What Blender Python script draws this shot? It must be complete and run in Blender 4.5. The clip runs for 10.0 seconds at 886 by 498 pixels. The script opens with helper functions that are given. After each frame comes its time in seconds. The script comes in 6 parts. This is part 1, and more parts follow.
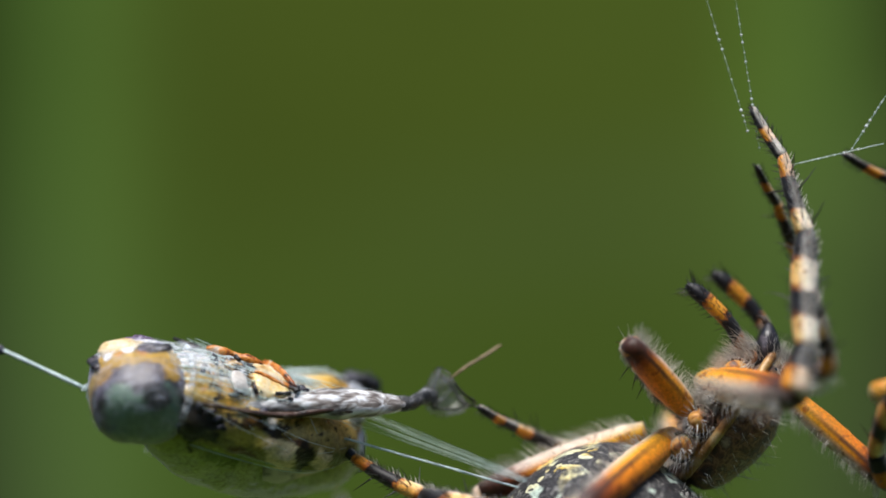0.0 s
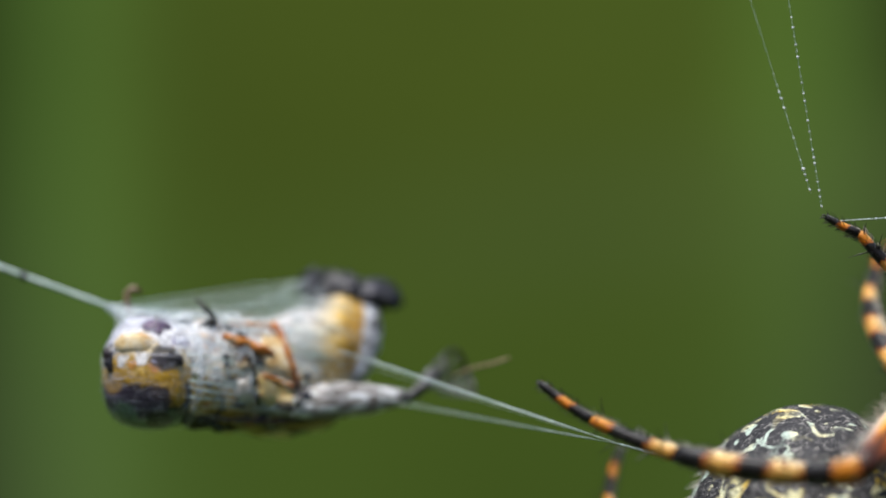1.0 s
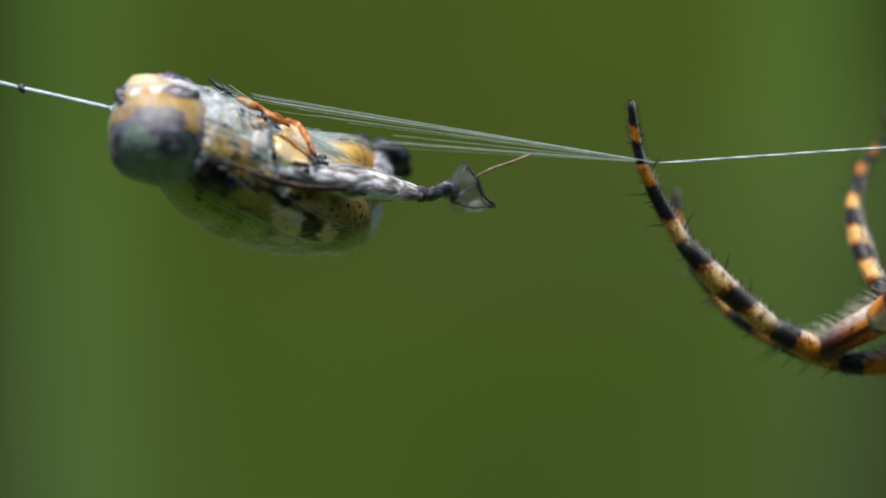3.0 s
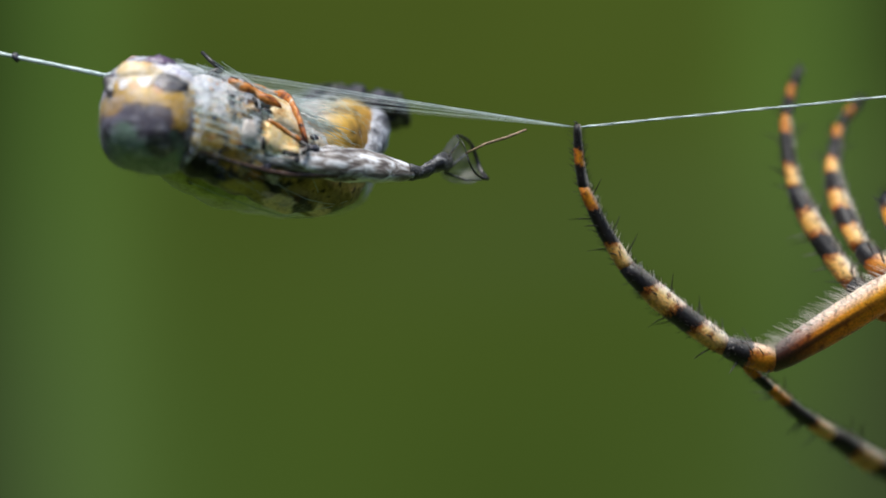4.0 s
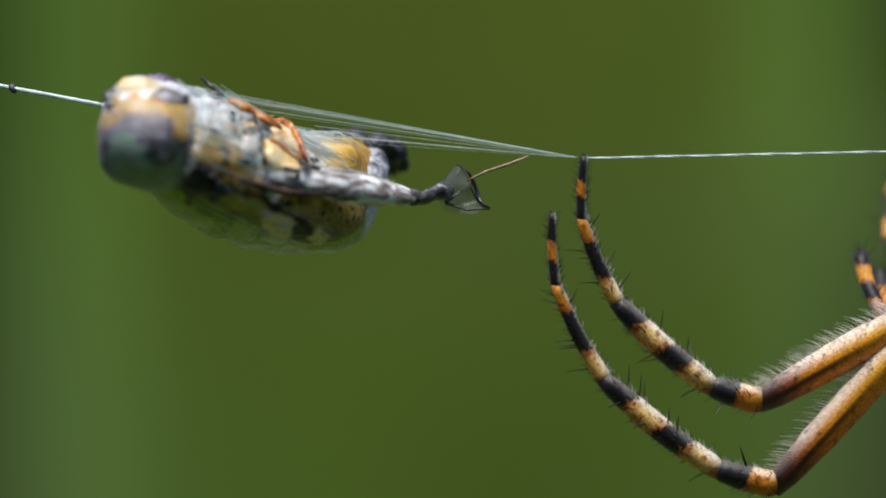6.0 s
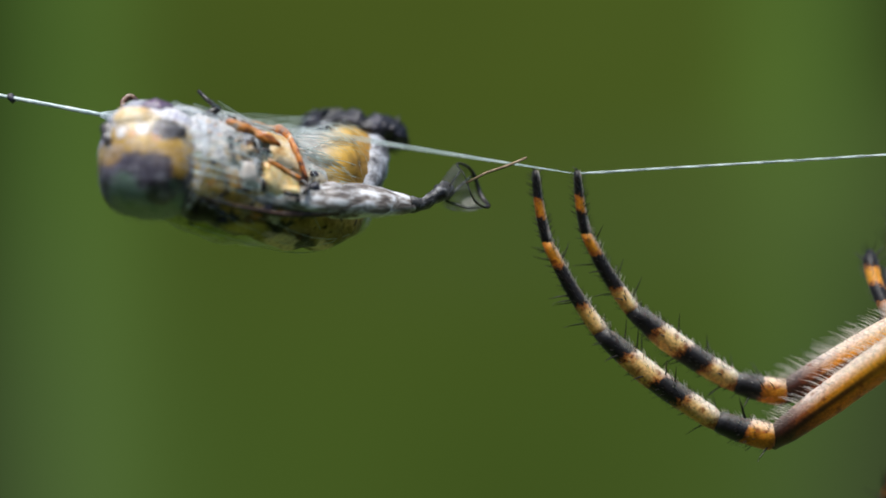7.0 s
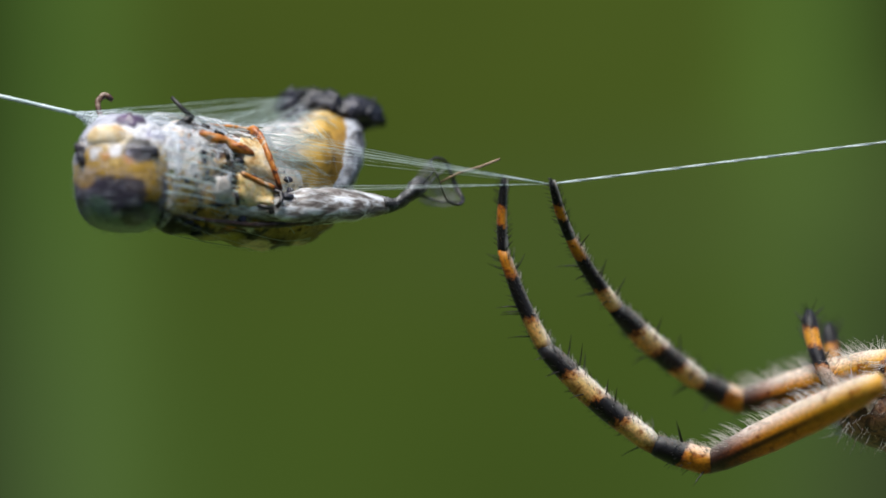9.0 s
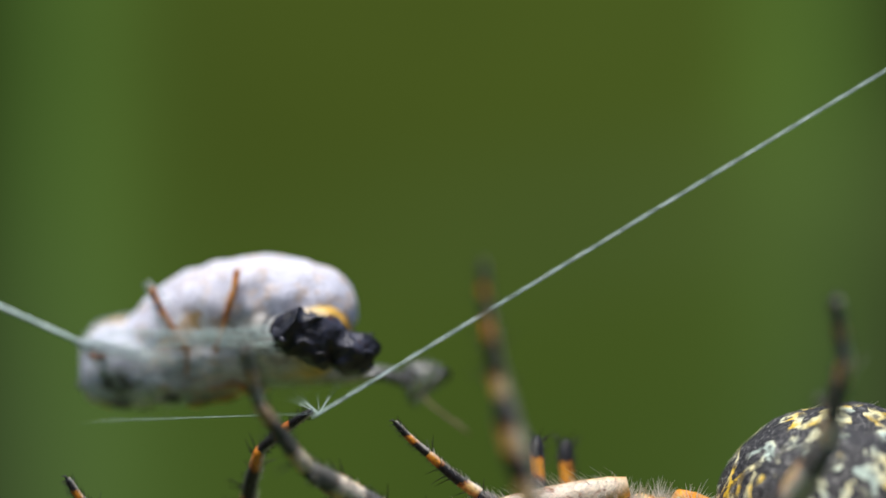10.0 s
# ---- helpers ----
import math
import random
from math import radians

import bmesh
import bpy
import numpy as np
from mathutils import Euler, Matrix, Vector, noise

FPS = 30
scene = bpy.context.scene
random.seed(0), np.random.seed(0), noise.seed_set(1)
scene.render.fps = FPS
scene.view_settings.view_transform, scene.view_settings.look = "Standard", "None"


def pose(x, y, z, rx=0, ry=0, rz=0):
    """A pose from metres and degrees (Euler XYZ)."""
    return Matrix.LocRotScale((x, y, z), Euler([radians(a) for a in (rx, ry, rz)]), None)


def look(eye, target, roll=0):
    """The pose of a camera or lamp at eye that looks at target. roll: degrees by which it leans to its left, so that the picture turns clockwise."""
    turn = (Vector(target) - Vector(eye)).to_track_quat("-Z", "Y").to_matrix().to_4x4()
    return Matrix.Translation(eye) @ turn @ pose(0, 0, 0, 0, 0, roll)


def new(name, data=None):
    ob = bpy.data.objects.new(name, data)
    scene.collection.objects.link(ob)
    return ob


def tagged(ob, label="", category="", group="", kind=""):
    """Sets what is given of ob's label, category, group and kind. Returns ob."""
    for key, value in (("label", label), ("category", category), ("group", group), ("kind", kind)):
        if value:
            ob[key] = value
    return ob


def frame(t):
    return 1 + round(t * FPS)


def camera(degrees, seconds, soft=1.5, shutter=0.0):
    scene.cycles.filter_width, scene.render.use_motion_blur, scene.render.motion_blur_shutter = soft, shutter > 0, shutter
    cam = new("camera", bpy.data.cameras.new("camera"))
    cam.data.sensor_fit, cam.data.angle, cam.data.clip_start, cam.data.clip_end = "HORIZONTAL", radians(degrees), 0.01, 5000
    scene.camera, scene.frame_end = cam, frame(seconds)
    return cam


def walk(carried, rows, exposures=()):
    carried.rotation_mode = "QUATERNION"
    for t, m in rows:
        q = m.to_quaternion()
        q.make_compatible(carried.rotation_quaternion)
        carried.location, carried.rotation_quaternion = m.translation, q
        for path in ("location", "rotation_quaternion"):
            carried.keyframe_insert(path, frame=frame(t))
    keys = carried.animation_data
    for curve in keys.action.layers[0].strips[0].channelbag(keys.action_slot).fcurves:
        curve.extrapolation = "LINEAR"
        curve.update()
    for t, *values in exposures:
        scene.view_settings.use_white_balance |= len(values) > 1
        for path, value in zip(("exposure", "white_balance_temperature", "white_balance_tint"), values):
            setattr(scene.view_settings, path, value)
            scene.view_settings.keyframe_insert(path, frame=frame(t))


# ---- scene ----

# ---------------------------------------------------------------- camera
U = 3e-5                     # one working unit in metres (0.03 mm)
D = 4950.0                   # camera to the silk line, in working units
H = 0.60                     # height of the silk line over the ground
cam = camera(18.0, 10.0, soft=1.7)
cam.data.dof.use_dof = True
cam.data.dof.focus_distance = (D - 35) * U
cam.data.dof.aperture_fstop = 11.0
EYE = look((0, -D * U, H), (0, 0, H))
walk(cam, [(0.0, EYE), (10.0, EYE)], exposures=[(0.0, 0.3), (10.0, 0.3)])

# ---------------------------------------------------------------- world and light
world = bpy.data.worlds.new("sky")
scene.world = world
world.use_nodes = True
wn = world.node_tree.nodes
sky = wn.new("ShaderNodeTexSky")
sky.sky_type = "NISHITA"
sky.sun_disc = False
sky.sun_elevation, sky.sun_rotation = radians(75), radians(216)
wn["Background"].inputs["Strength"].default_value = 0.15
world.node_tree.links.new(sky.outputs[0], wn["Background"].inputs["Color"])
sun = new("sun", bpy.data.lights.new("sun", "SUN"))
sun.data.energy, sun.data.angle, sun.data.color = 4.2, radians(30), (1.0, 0.97, 0.93)
sun.matrix_world = look((-0.16, -0.22, H + 1.0), (0, 0, H))


# ---------------------------------------------------------------- materials
def nodes_of(name):
    m = bpy.data.materials.new(name)
    m.use_nodes = True
    return m, m.node_tree.nodes, m.node_tree.links, m.node_tree.nodes["Principled BSDF"]


def mix_node(n, l, fac, a, b, mode="MIX"):
    x = n.new("ShaderNodeMix")
    x.data_type, x.blend_type = "RGBA", mode
    for sock, val in ((x.inputs[0], fac), (x.inputs[6], a), (x.inputs[7], b)):
        if isinstance(val, (int, float)):
            sock.default_value = val
        elif isinstance(val, tuple):
            sock.default_value = (*val, 1)
        else:
            l.new(val, sock)
    return x.outputs[2]


def ramp_node(n, l, fac, stops, interp="LINEAR"):
    r = n.new("ShaderNodeValToRGB")
    r.color_ramp.interpolation = interp
    e = r.color_ramp.elements
    while len(e) < len(stops):
        e.new(1.0)
    for k, (p, c) in enumerate(stops):
        e[k].position = p
        e[k].color = (c, c, c, 1) if isinstance(c, (int, float)) else (*c, 1)
    l.new(fac, r.inputs[0])
    return r.outputs[0]


def noise_node(n, l, size, detail=4.0, vec=None, rough=0.55, distort=0.0):
    x = n.new("ShaderNodeTexNoise")
    x.inputs["Scale"].default_value = 1.0 / (size * U)
    x.inputs["Detail"].default_value = detail
    x.inputs["Roughness"].default_value = rough
    x.inputs["Distortion"].default_value = distort
    if vec is None:
        vec = n.new("ShaderNodeTexCoord").outputs["Object"]
    l.new(vec, x.inputs["Vector"])
    return x.outputs["Fac"]


def bump_node(n, l, p, height, depth, strength=0.6):
    b = n.new("ShaderNodeBump")
    b.inputs["Strength"].default_value = strength
    b.inputs["Distance"].default_value = depth * U
    l.new(height, b.inputs["Height"])
    l.new(b.outputs[0], p.inputs["Normal"])


def mottled(name, stops, size=40, rough=0.55, grain=6, depth=3, sheen=0.0, coat=0.0, subsurface=0.0):
    """A surface whose colour wanders through the stops at one scale, with fine grain and relief at another."""
    m, n, l, p = nodes_of(name)
    big, fine = noise_node(n, l, size, 5, distort=0.4), noise_node(n, l, grain, 3)
    col = ramp_node(n, l, big, stops)
    dark = ramp_node(n, l, fine, [(0.3, 0.72), (0.7, 1.0)])
    l.new(mix_node(n, l, 1.0, col, dark, "MULTIPLY"), p.inputs["Base Color"])
    p.inputs["Roughness"].default_value = rough
    p.inputs["Sheen Weight"].default_value = sheen
    p.inputs["Coat Weight"].default_value = coat
    p.inputs["Subsurface Weight"].default_value = subsurface
    p.inputs["Subsurface Scale"].default_value = 20 * U
    bump_node(n, l, p, fine, depth)
    return m


def banded(name, stops, rough=0.42, pale=(0.88, 0.82, 0.70), top=0.0, axis="X", stripe=0.0, dim=0.22):
    """Leg cuticle: rings of colour along the piece; pale hairs and highlight on its upper side are painted by a share
    top, warm shade below.
    """
    m, n, l, p = nodes_of(name)
    tc = n.new("ShaderNodeTexCoord")
    sep = n.new("ShaderNodeSeparateXYZ")
    l.new(tc.outputs["Generated"], sep.inputs[0])
    wob = noise_node(n, l, 8, 6, rough=0.7)
    add = n.new("ShaderNodeMath")
    add.operation = "MULTIPLY_ADD"
    l.new(wob, add.inputs[0])
    add.inputs[1].default_value = 0.24
    l.new(sep.outputs[axis], add.inputs[2])
    sub = n.new("ShaderNodeMath")
    sub.operation = "SUBTRACT"
    l.new(add.outputs[0], sub.inputs[0])
    sub.inputs[1].default_value = 0.12
    lean = n.new("ShaderNodeMath")
    lean.operation = "MULTIPLY_ADD"
    l.new(sep.outputs["Z" if axis == "X" else "X"], lean.inputs[0])
    lean.inputs[1].default_value = -0.07
    l.new(sub.outputs[0], lean.inputs[2])
    col = ramp_node(n, l, lean.outputs[0], stops)
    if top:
        # pale hairs and sky highlight of the upper side, mixed into the colour
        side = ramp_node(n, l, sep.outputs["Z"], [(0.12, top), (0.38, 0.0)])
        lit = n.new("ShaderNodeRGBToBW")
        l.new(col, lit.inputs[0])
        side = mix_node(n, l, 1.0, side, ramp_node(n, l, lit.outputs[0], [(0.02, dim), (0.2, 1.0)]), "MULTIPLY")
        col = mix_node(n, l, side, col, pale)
    if stripe:
        low = ramp_node(n, l, sep.outputs["Z"], [(0.44, 0.0), (0.52, stripe), (0.60, stripe), (0.68, 0.0)])
        far = ramp_node(n, l, sub.outputs[0], [(0.15, 0.2), (0.55, 1.0)])
        col = mix_node(n, l, mix_node(n, l, 1.0, low, far, "MULTIPLY"), col, (0.05, 0.018, 0.008))
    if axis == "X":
        # warm shading of the underside, multiplied into the colour
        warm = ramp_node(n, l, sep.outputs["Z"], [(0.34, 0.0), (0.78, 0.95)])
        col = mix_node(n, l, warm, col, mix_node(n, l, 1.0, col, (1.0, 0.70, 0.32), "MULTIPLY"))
    fine = noise_node(n, l, 5, 3)
    shade = ramp_node(n, l, fine, [(0.3, 0.6), (0.62, 1.0)])
    stain = ramp_node(n, l, noise_node(n, l, 30, 5, distort=0.8), [(0.34, (0.34, 0.15, 0.06)), (0.43, (1.0, 1.0, 1.0))])
    col = mix_node(n, l, 0.8, col, stain, "MULTIPLY")
    l.new(mix_node(n, l, 1.0, col, shade, "MULTIPLY"), p.inputs["Base Color"])
    p.inputs["Roughness"].default_value = rough + 0.08
    p.inputs["Specular IOR Level"].default_value = 0.35
    p.inputs["Sheen Weight"].default_value = 0.15
    p.inputs["Sheen Roughness"].default_value = 0.4
    p.inputs["Subsurface Weight"].default_value = 0.12
    p.inputs["Subsurface Scale"].default_value = 12 * U
    bump_node(n, l, p, fine, 1.5, 0.5)
    return m


K, O, C = (0.008, 0.007, 0.009), (0.68, 0.285, 0.015), (0.88, 0.60, 0.23)
EDGE = (0.42, 0.14, 0.02)


def rings(*spans):
    """Stops of a ramp from spans (end, colour), with short soft edges."""
    out, at = [], 0.0
    for end, c in spans:
        if c is K:
            out += [(at + 0.012, c), (end - 0.012, c)]
        else:
            rim = 0.22 * (end - at)
            out += [(at + 0.012, EDGE), (at + rim, c), (end - rim, c), (end - 0.012, EDGE)]
        at = end
    return out


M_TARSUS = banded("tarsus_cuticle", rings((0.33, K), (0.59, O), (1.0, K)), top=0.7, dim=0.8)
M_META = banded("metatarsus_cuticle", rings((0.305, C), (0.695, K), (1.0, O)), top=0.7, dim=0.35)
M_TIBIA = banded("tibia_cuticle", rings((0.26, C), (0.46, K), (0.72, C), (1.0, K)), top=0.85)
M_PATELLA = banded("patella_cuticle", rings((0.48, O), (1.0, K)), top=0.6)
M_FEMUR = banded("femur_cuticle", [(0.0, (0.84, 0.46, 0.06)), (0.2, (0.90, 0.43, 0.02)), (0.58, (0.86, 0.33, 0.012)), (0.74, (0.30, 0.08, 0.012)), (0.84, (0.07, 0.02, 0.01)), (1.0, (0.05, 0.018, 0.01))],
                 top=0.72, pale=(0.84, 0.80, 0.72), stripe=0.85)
M_PALP = banded("palp_cuticle", rings((0.25, (0.45, 0.33, 0.25)), (0.45, K), (0.70, O), (1.0, K)), axis="Z")
M_BRISTLE = mottled("black_bristle", [(0.3, (0.012, 0.01, 0.01)), (0.7, (0.03, 0.025, 0.02))], 20, 0.4, 4, 0.2)
M_HAIR = mottled("pale_hair", [(0.3, (0.62, 0.56, 0.48)), (0.7, (0.85, 0.82, 0.76))], 20, 0.5, 4, 0.2)
M_CARAPACE = mottled("carapace", [(0.34, (0.03, 0.012, 0.008)), (0.44, (0.14, 0.05, 0.018)), (0.50, (0.34, 0.17, 0.07)), (0.57, (0.09, 0.035, 0.018)), (0.68, (0.44, 0.33, 0.20))], 30, 0.5, 6, 4, 0.2)
M_STERNUM = mottled("sternum", [(0.3, (0.02, 0.012, 0.009)), (0.55, (0.10, 0.05, 0.028)), (0.75, (0.25, 0.17, 0.10))], 34, 0.6, 6, 3)
M_COXA = mottled("coxa", [(0.38, (0.05, 0.02, 0.012)), (0.44, (0.30, 0.11, 0.03)), (0.50, (0.68, 0.30, 0.035)), (0.58, (0.72, 0.46, 0.22)), (0.66, (0.74, 0.66, 0.60))], 44, 0.55, 8, 3, 0.1, 0.0, 0.1)
M_RIM = mottled("carapace_rim", [(0.34, (0.20, 0.08, 0.02)), (0.5, (0.50, 0.26, 0.07)), (0.66, (0.66, 0.48, 0.22))], 40, 0.4, 7, 2)
M_EYE = mottled("black_eye", [(0.36, (0.006, 0.006, 0.008)), (0.52, (0.02, 0.014, 0.014)), (0.66, (0.10, 0.08, 0.09))], 22, 0.35, 6, 1.5, 0, 0.1)


def abdomen_material():
    m, n, l, p = nodes_of("abdomen_skin")
    tc = n.new("ShaderNodeTexCoord")
    warp = n.new("ShaderNodeTexNoise")
    warp.inputs["Scale"].default_value = 1 / (55 * U)
    l.new(tc.outputs["Object"], warp.inputs["Vector"])
    add = n.new("ShaderNodeVectorMath")
    add.operation = "MULTIPLY_ADD"
    l.new(warp.outputs["Color"], add.inputs[0])
    add.inputs[1].default_value = (40 * U,) * 3
    l.new(tc.outputs["Object"], add.inputs[2])
    v = n.new("ShaderNodeTexVoronoi")
    v.inputs["Scale"].default_value = 1 / (52 * U)
    l.new(add.outputs[0], v.inputs["Vector"])
    wave = n.new("ShaderNodeTexNoise")
    wave.inputs["Scale"].default_value, wave.inputs["Detail"].default_value, wave.inputs["Distortion"].default_value = 1 / (56 * U), 2.0, 0.9
    l.new(add.outputs[0], wave.inputs["Vector"])
    hue = noise_node(n, l, 80, 2)
    pale = ramp_node(n, l, hue, [(0.40, (0.50, 0.60, 0.50)), (0.50, (0.74, 0.72, 0.46)), (0.58, (0.78, 0.70, 0.36)), (0.66, (0.80, 0.52, 0.03))])
    bands = ramp_node(n, l, wave.outputs["Fac"], [(0.535, 0.0), (0.55, 1.0), (0.65, 1.0), (0.665, 0.0)])
    spots = ramp_node(n, l, v.outputs["Distance"], [(0.20, 1.0), (0.23, 0.0)])
    gate = n.new("ShaderNodeMath")
    gate.operation = "MAXIMUM"
    l.new(spots, gate.inputs[0])
    l.new(bands, gate.inputs[1])
    fine = noise_node(n, l, 9, 4)
    mid = noise_node(n, l, 12, 5, distort=1.4)
    worn = ramp_node(n, l, noise_node(n, l, 34, 5, distort=0.8), [(0.42, 0.12), (0.52, 1.0)])
    gate = mix_node(n, l, 1.0, gate.outputs[0], worn, "MULTIPLY")
    dark = ramp_node(n, l, mid, [(0.44, (0.012, 0.011, 0.012)), (0.56, (0.035, 0.032, 0.034)), (0.64, (0.22, 0.21, 0.19))])
    rub = ramp_node(n, l, fine, [(0.30, 0.5), (0.5, 1.0)])
    l.new(mix_node(n, l, 1.0, mix_node(n, l, gate, dark, pale), rub, "MULTIPLY"), p.inputs["Base Color"])
    p.inputs["Roughness"].default_value = 0.65
    bump_node(n, l, p, fine, 8, 0.7)
    return m


M_ABDOMEN = abdomen_material()


def silk_material(name, lo, hi, size=(160, 10, 10), tint=(0.72, 0.77, 0.80), base=0.0, thin=None):
    """A veil of fibres: white threads with open gaps between them, running along the local x axis."""
    m, n, l, p = nodes_of(name)
    tc = n.new("ShaderNodeTexCoord")
    mp = n.new("ShaderNodeMapping")
    mp.inputs["Scale"].default_value = tuple(1 / (s * U) for s in size)
    l.new(tc.outputs["Object"], mp.inputs["Vector"])
    tx = n.new("ShaderNodeTexNoise")
    tx.inputs["Scale"].default_value, tx.inputs["Detail"].default_value, tx.inputs["Distortion"].default_value = 1.0, 5.0, 0.6
    l.new(mp.outputs[0], tx.inputs["Vector"])
    big = noise_node(n, l, 90, 3)
    fib = ramp_node(n, l, tx.outputs["Fac"], [(lo, base), (hi, 1.0)])
    patch = ramp_node(n, l, big, [(0.34, 0.25), (0.62, 1.0)])
    mul = n.new("ShaderNodeMath")
    mul.operation = "MULTIPLY"
    l.new(fib, mul.inputs[0])
    l.new(patch, mul.inputs[1])
    dense = mul.outputs[0]
    if thin:
        sep = n.new("ShaderNodeSeparateXYZ")
        l.new(tc.outputs["Object"], sep.inputs[0])
        low = n.new("ShaderNodeMapRange")
        l.new(sep.outputs["Z"], low.inputs[0])
        low.inputs[1].default_value, low.inputs[2].default_value = thin[0] * U, thin[1] * U
        low.inputs[3].default_value = 0.03
        dense = mix_node(n, l, 1.0, dense, low.outputs[0], "MULTIPLY")
    l.new(dense, p.inputs["Alpha"])
    p.inputs["Base Color"].default_value = (*tint, 1)
    p.inputs["Roughness"].default_value = 0.5
    p.inputs["Sheen Weight"].default_value = 0.1
    bump_node(n, l, p, tx.outputs["Fac"], 3, 0.5)
    return m


SOOT, BARK, OLIVE, SLATE, OCHRE, CREAM, CHALK, AMBER, GRASS = (0.012, 0.010, 0.010), (0.09, 0.04, 0.018), (0.10, 0.12, 0.025), (0.44, 0.45, 0.50), (0.56, 0.36, 0.07), (0.74, 0.60, 0.36), (0.74, 0.73, 0.73), (0.72, 0.42, 0.06), (0.22, 0.30, 0.06)
# blotches of the body: distance along it, angle round it (0 near side, 90 back, -90 belly), half sizes, colour
UPPER_SPOTS = ((-176, -4, 24, 26, CHALK), (-124, -8, 24, 10, CHALK), (-96, -24, 18, 8, CHALK), (-150, 100, 90, 50, CHALK), (-60, 75, 60, 22, CHALK), (-158, 30, 22, 12, SLATE), (-128, 52, 24, 9, BARK), (-90, 44, 34, 16, CHALK), (-66, 4, 14, 9, BARK), (-112, -2, 14, 8, OCHRE), (-66, 22, 12, 7, SOOT), (-30, -12, 30, 17, AMBER), (-78, -16, 20, 14, CHALK), (-20, 22, 24, 20, CREAM), (-52, 26, 12, 8, BARK), (-125, 70, 22, 6, SOOT), (-165, 88, 15, 6, SOOT), (-98, 76, 20, 5, SOOT), (-90, 122, 7, 16, BARK), (-40, 118, 40, 12, (0.70, 0.58, 0.30)), (-190, 124, 22, 12, (0.62, 0.36, 0.12)), (-150, 138, 24, 9, (0.60, 0.38, 0.16)))
LOWER_SPOTS = ((-140, -18, 20, 7, BARK), (-104, -12, 12, 6, SOOT), (-176, -34, 16, 9, BARK), (-62, -14, 10, 6, SOOT), (-128, -36, 9, 12, SOOT), (-150, -44, 22, 6, OLIVE), (-160, -28, 36, 20, OCHRE), (-125, -52, 34, 15, OCHRE), (-118, -34, 18, 9, SOOT), (-170, -14, 20, 10, OLIVE), (-92, -34, 24, 14, AMBER), (-98, -70, 26, 8, SOOT), (-60, -64, 24, 9, BARK), (-20, -58, 22, 8, SOOT), (0, -72, 30, 6, BARK), (-44, -50, 16, 9, CHALK), (-196, -104, 40, 18, SOOT), (-156, -100, 26, 13, SOOT), (-178, -122, 12, 14, SOOT), (-214, -84, 24, 12, SOOT), (-92, -112, 24, 10, BARK), (-160, -76, 40, 15, SOOT), (-192, -64, 20, 16, SOOT), (-84, -84, 34, 15, (0.40, 0.33, 0.06)), (-40, -70, 17, 8, SOOT), (-62, -54, 12, 8, (0.50, 0.20, 0.03)))
BAR_SPOTS = ((-12, -84, 22, 15, (0.78, 0.66, 0.38)), (22, -88, 10, 20, SOOT), (-30, -88, 24, 14, CREAM), (-26, -108, 21, 16, CREAM), (-20, -128, 17, 12, CREAM), (52, -84, 15, 14, CREAM), (50, -106, 14, 18, CREAM), (40, -132, 13, 16, CREAM), (12, -104, 12, 26, SOOT), (-70, -128, 30, 9, GRASS), (-110, -136, 50, 8, GRASS), (80, -100, 12, 22, OLIVE))


def marked_skin(name, stops, low, high, rough, lean, marks, warped):
    """Insect skin that changes from belly to back, with blotches of their own colours."""
    m, n, l, p = nodes_of(name)
    tc = n.new("ShaderNodeTexCoord")
    warp = n.new("ShaderNodeTexNoise")
    warp.inputs["Scale"].default_value, warp.inputs["Detail"].default_value = 1 / (22 * U), 4.0
    l.new(tc.outputs["Object"], warp.inputs["Vector"])
    at = n.new("ShaderNodeVectorMath")
    at.operation = "MULTIPLY_ADD"
    l.new(warp.outputs["Color"], at.inputs[0])
    at.inputs[1].default_value = (warped * U,) * 3
    l.new(tc.outputs["Object"], at.inputs[2])
    off = warped / 2
    sep = n.new("ShaderNodeSeparateXYZ")
    l.new(at.outputs[0], sep.inputs[0])
    up = n.new("ShaderNodeMapRange")
    slant = n.new("ShaderNodeMath")
    slant.operation = "MULTIPLY_ADD"
    l.new(sep.outputs["Y"], slant.inputs[0])
    slant.inputs[1].default_value = lean
    l.new(sep.outputs["Z"], slant.inputs[2])
    l.new(slant.outputs[0], up.inputs[0])
    up.inputs[1].default_value, up.inputs[2].default_value = (low + off) * U, (high + off) * U
    col = ramp_node(n, l, up.outputs[0], stops)
    for x, y, z, r, c in marks:
        away = n.new("ShaderNodeVectorMath")
        away.operation = "DISTANCE"
        l.new(at.outputs[0], away.inputs[0])
        away.inputs[1].default_value = ((x + off) * U, (y + off) * U, (z + off) * U)
        near = n.new("ShaderNodeMapRange")
        l.new(away.outputs["Value"], near.inputs[0])
        near.inputs[1].default_value, near.inputs[2].default_value = r * U * 1.08, r * U * 0.82
        near.inputs[3].default_value, near.inputs[4].default_value = 0.0, 0.92
        col = mix_node(n, l, near.outputs[0], col, c)
    fine = noise_node(n, l, 9, 5)
    dust = ramp_node(n, l, noise_node(n, l, 17, 5, distort=0.7), [(0.56, 0.0), (0.66, 0.2)])
    col = mix_node(n, l, dust, col, (0.66, 0.64, 0.64))
    l.new(mix_node(n, l, 1.0, col, ramp_node(n, l, fine, [(0.32, 0.5), (0.52, 1.0)]), "MULTIPLY"), p.inputs["Base Color"])
    p.inputs["Roughness"].default_value = rough
    p.inputs["Coat Weight"].default_value = 0.05
    p.inputs["Sheen Weight"].default_value = 0.06
    p.inputs["Sheen Tint"].default_value = (0.85, 0.9, 1.0, 1)
    bump_node(n, l, p, fine, 4)
    return m


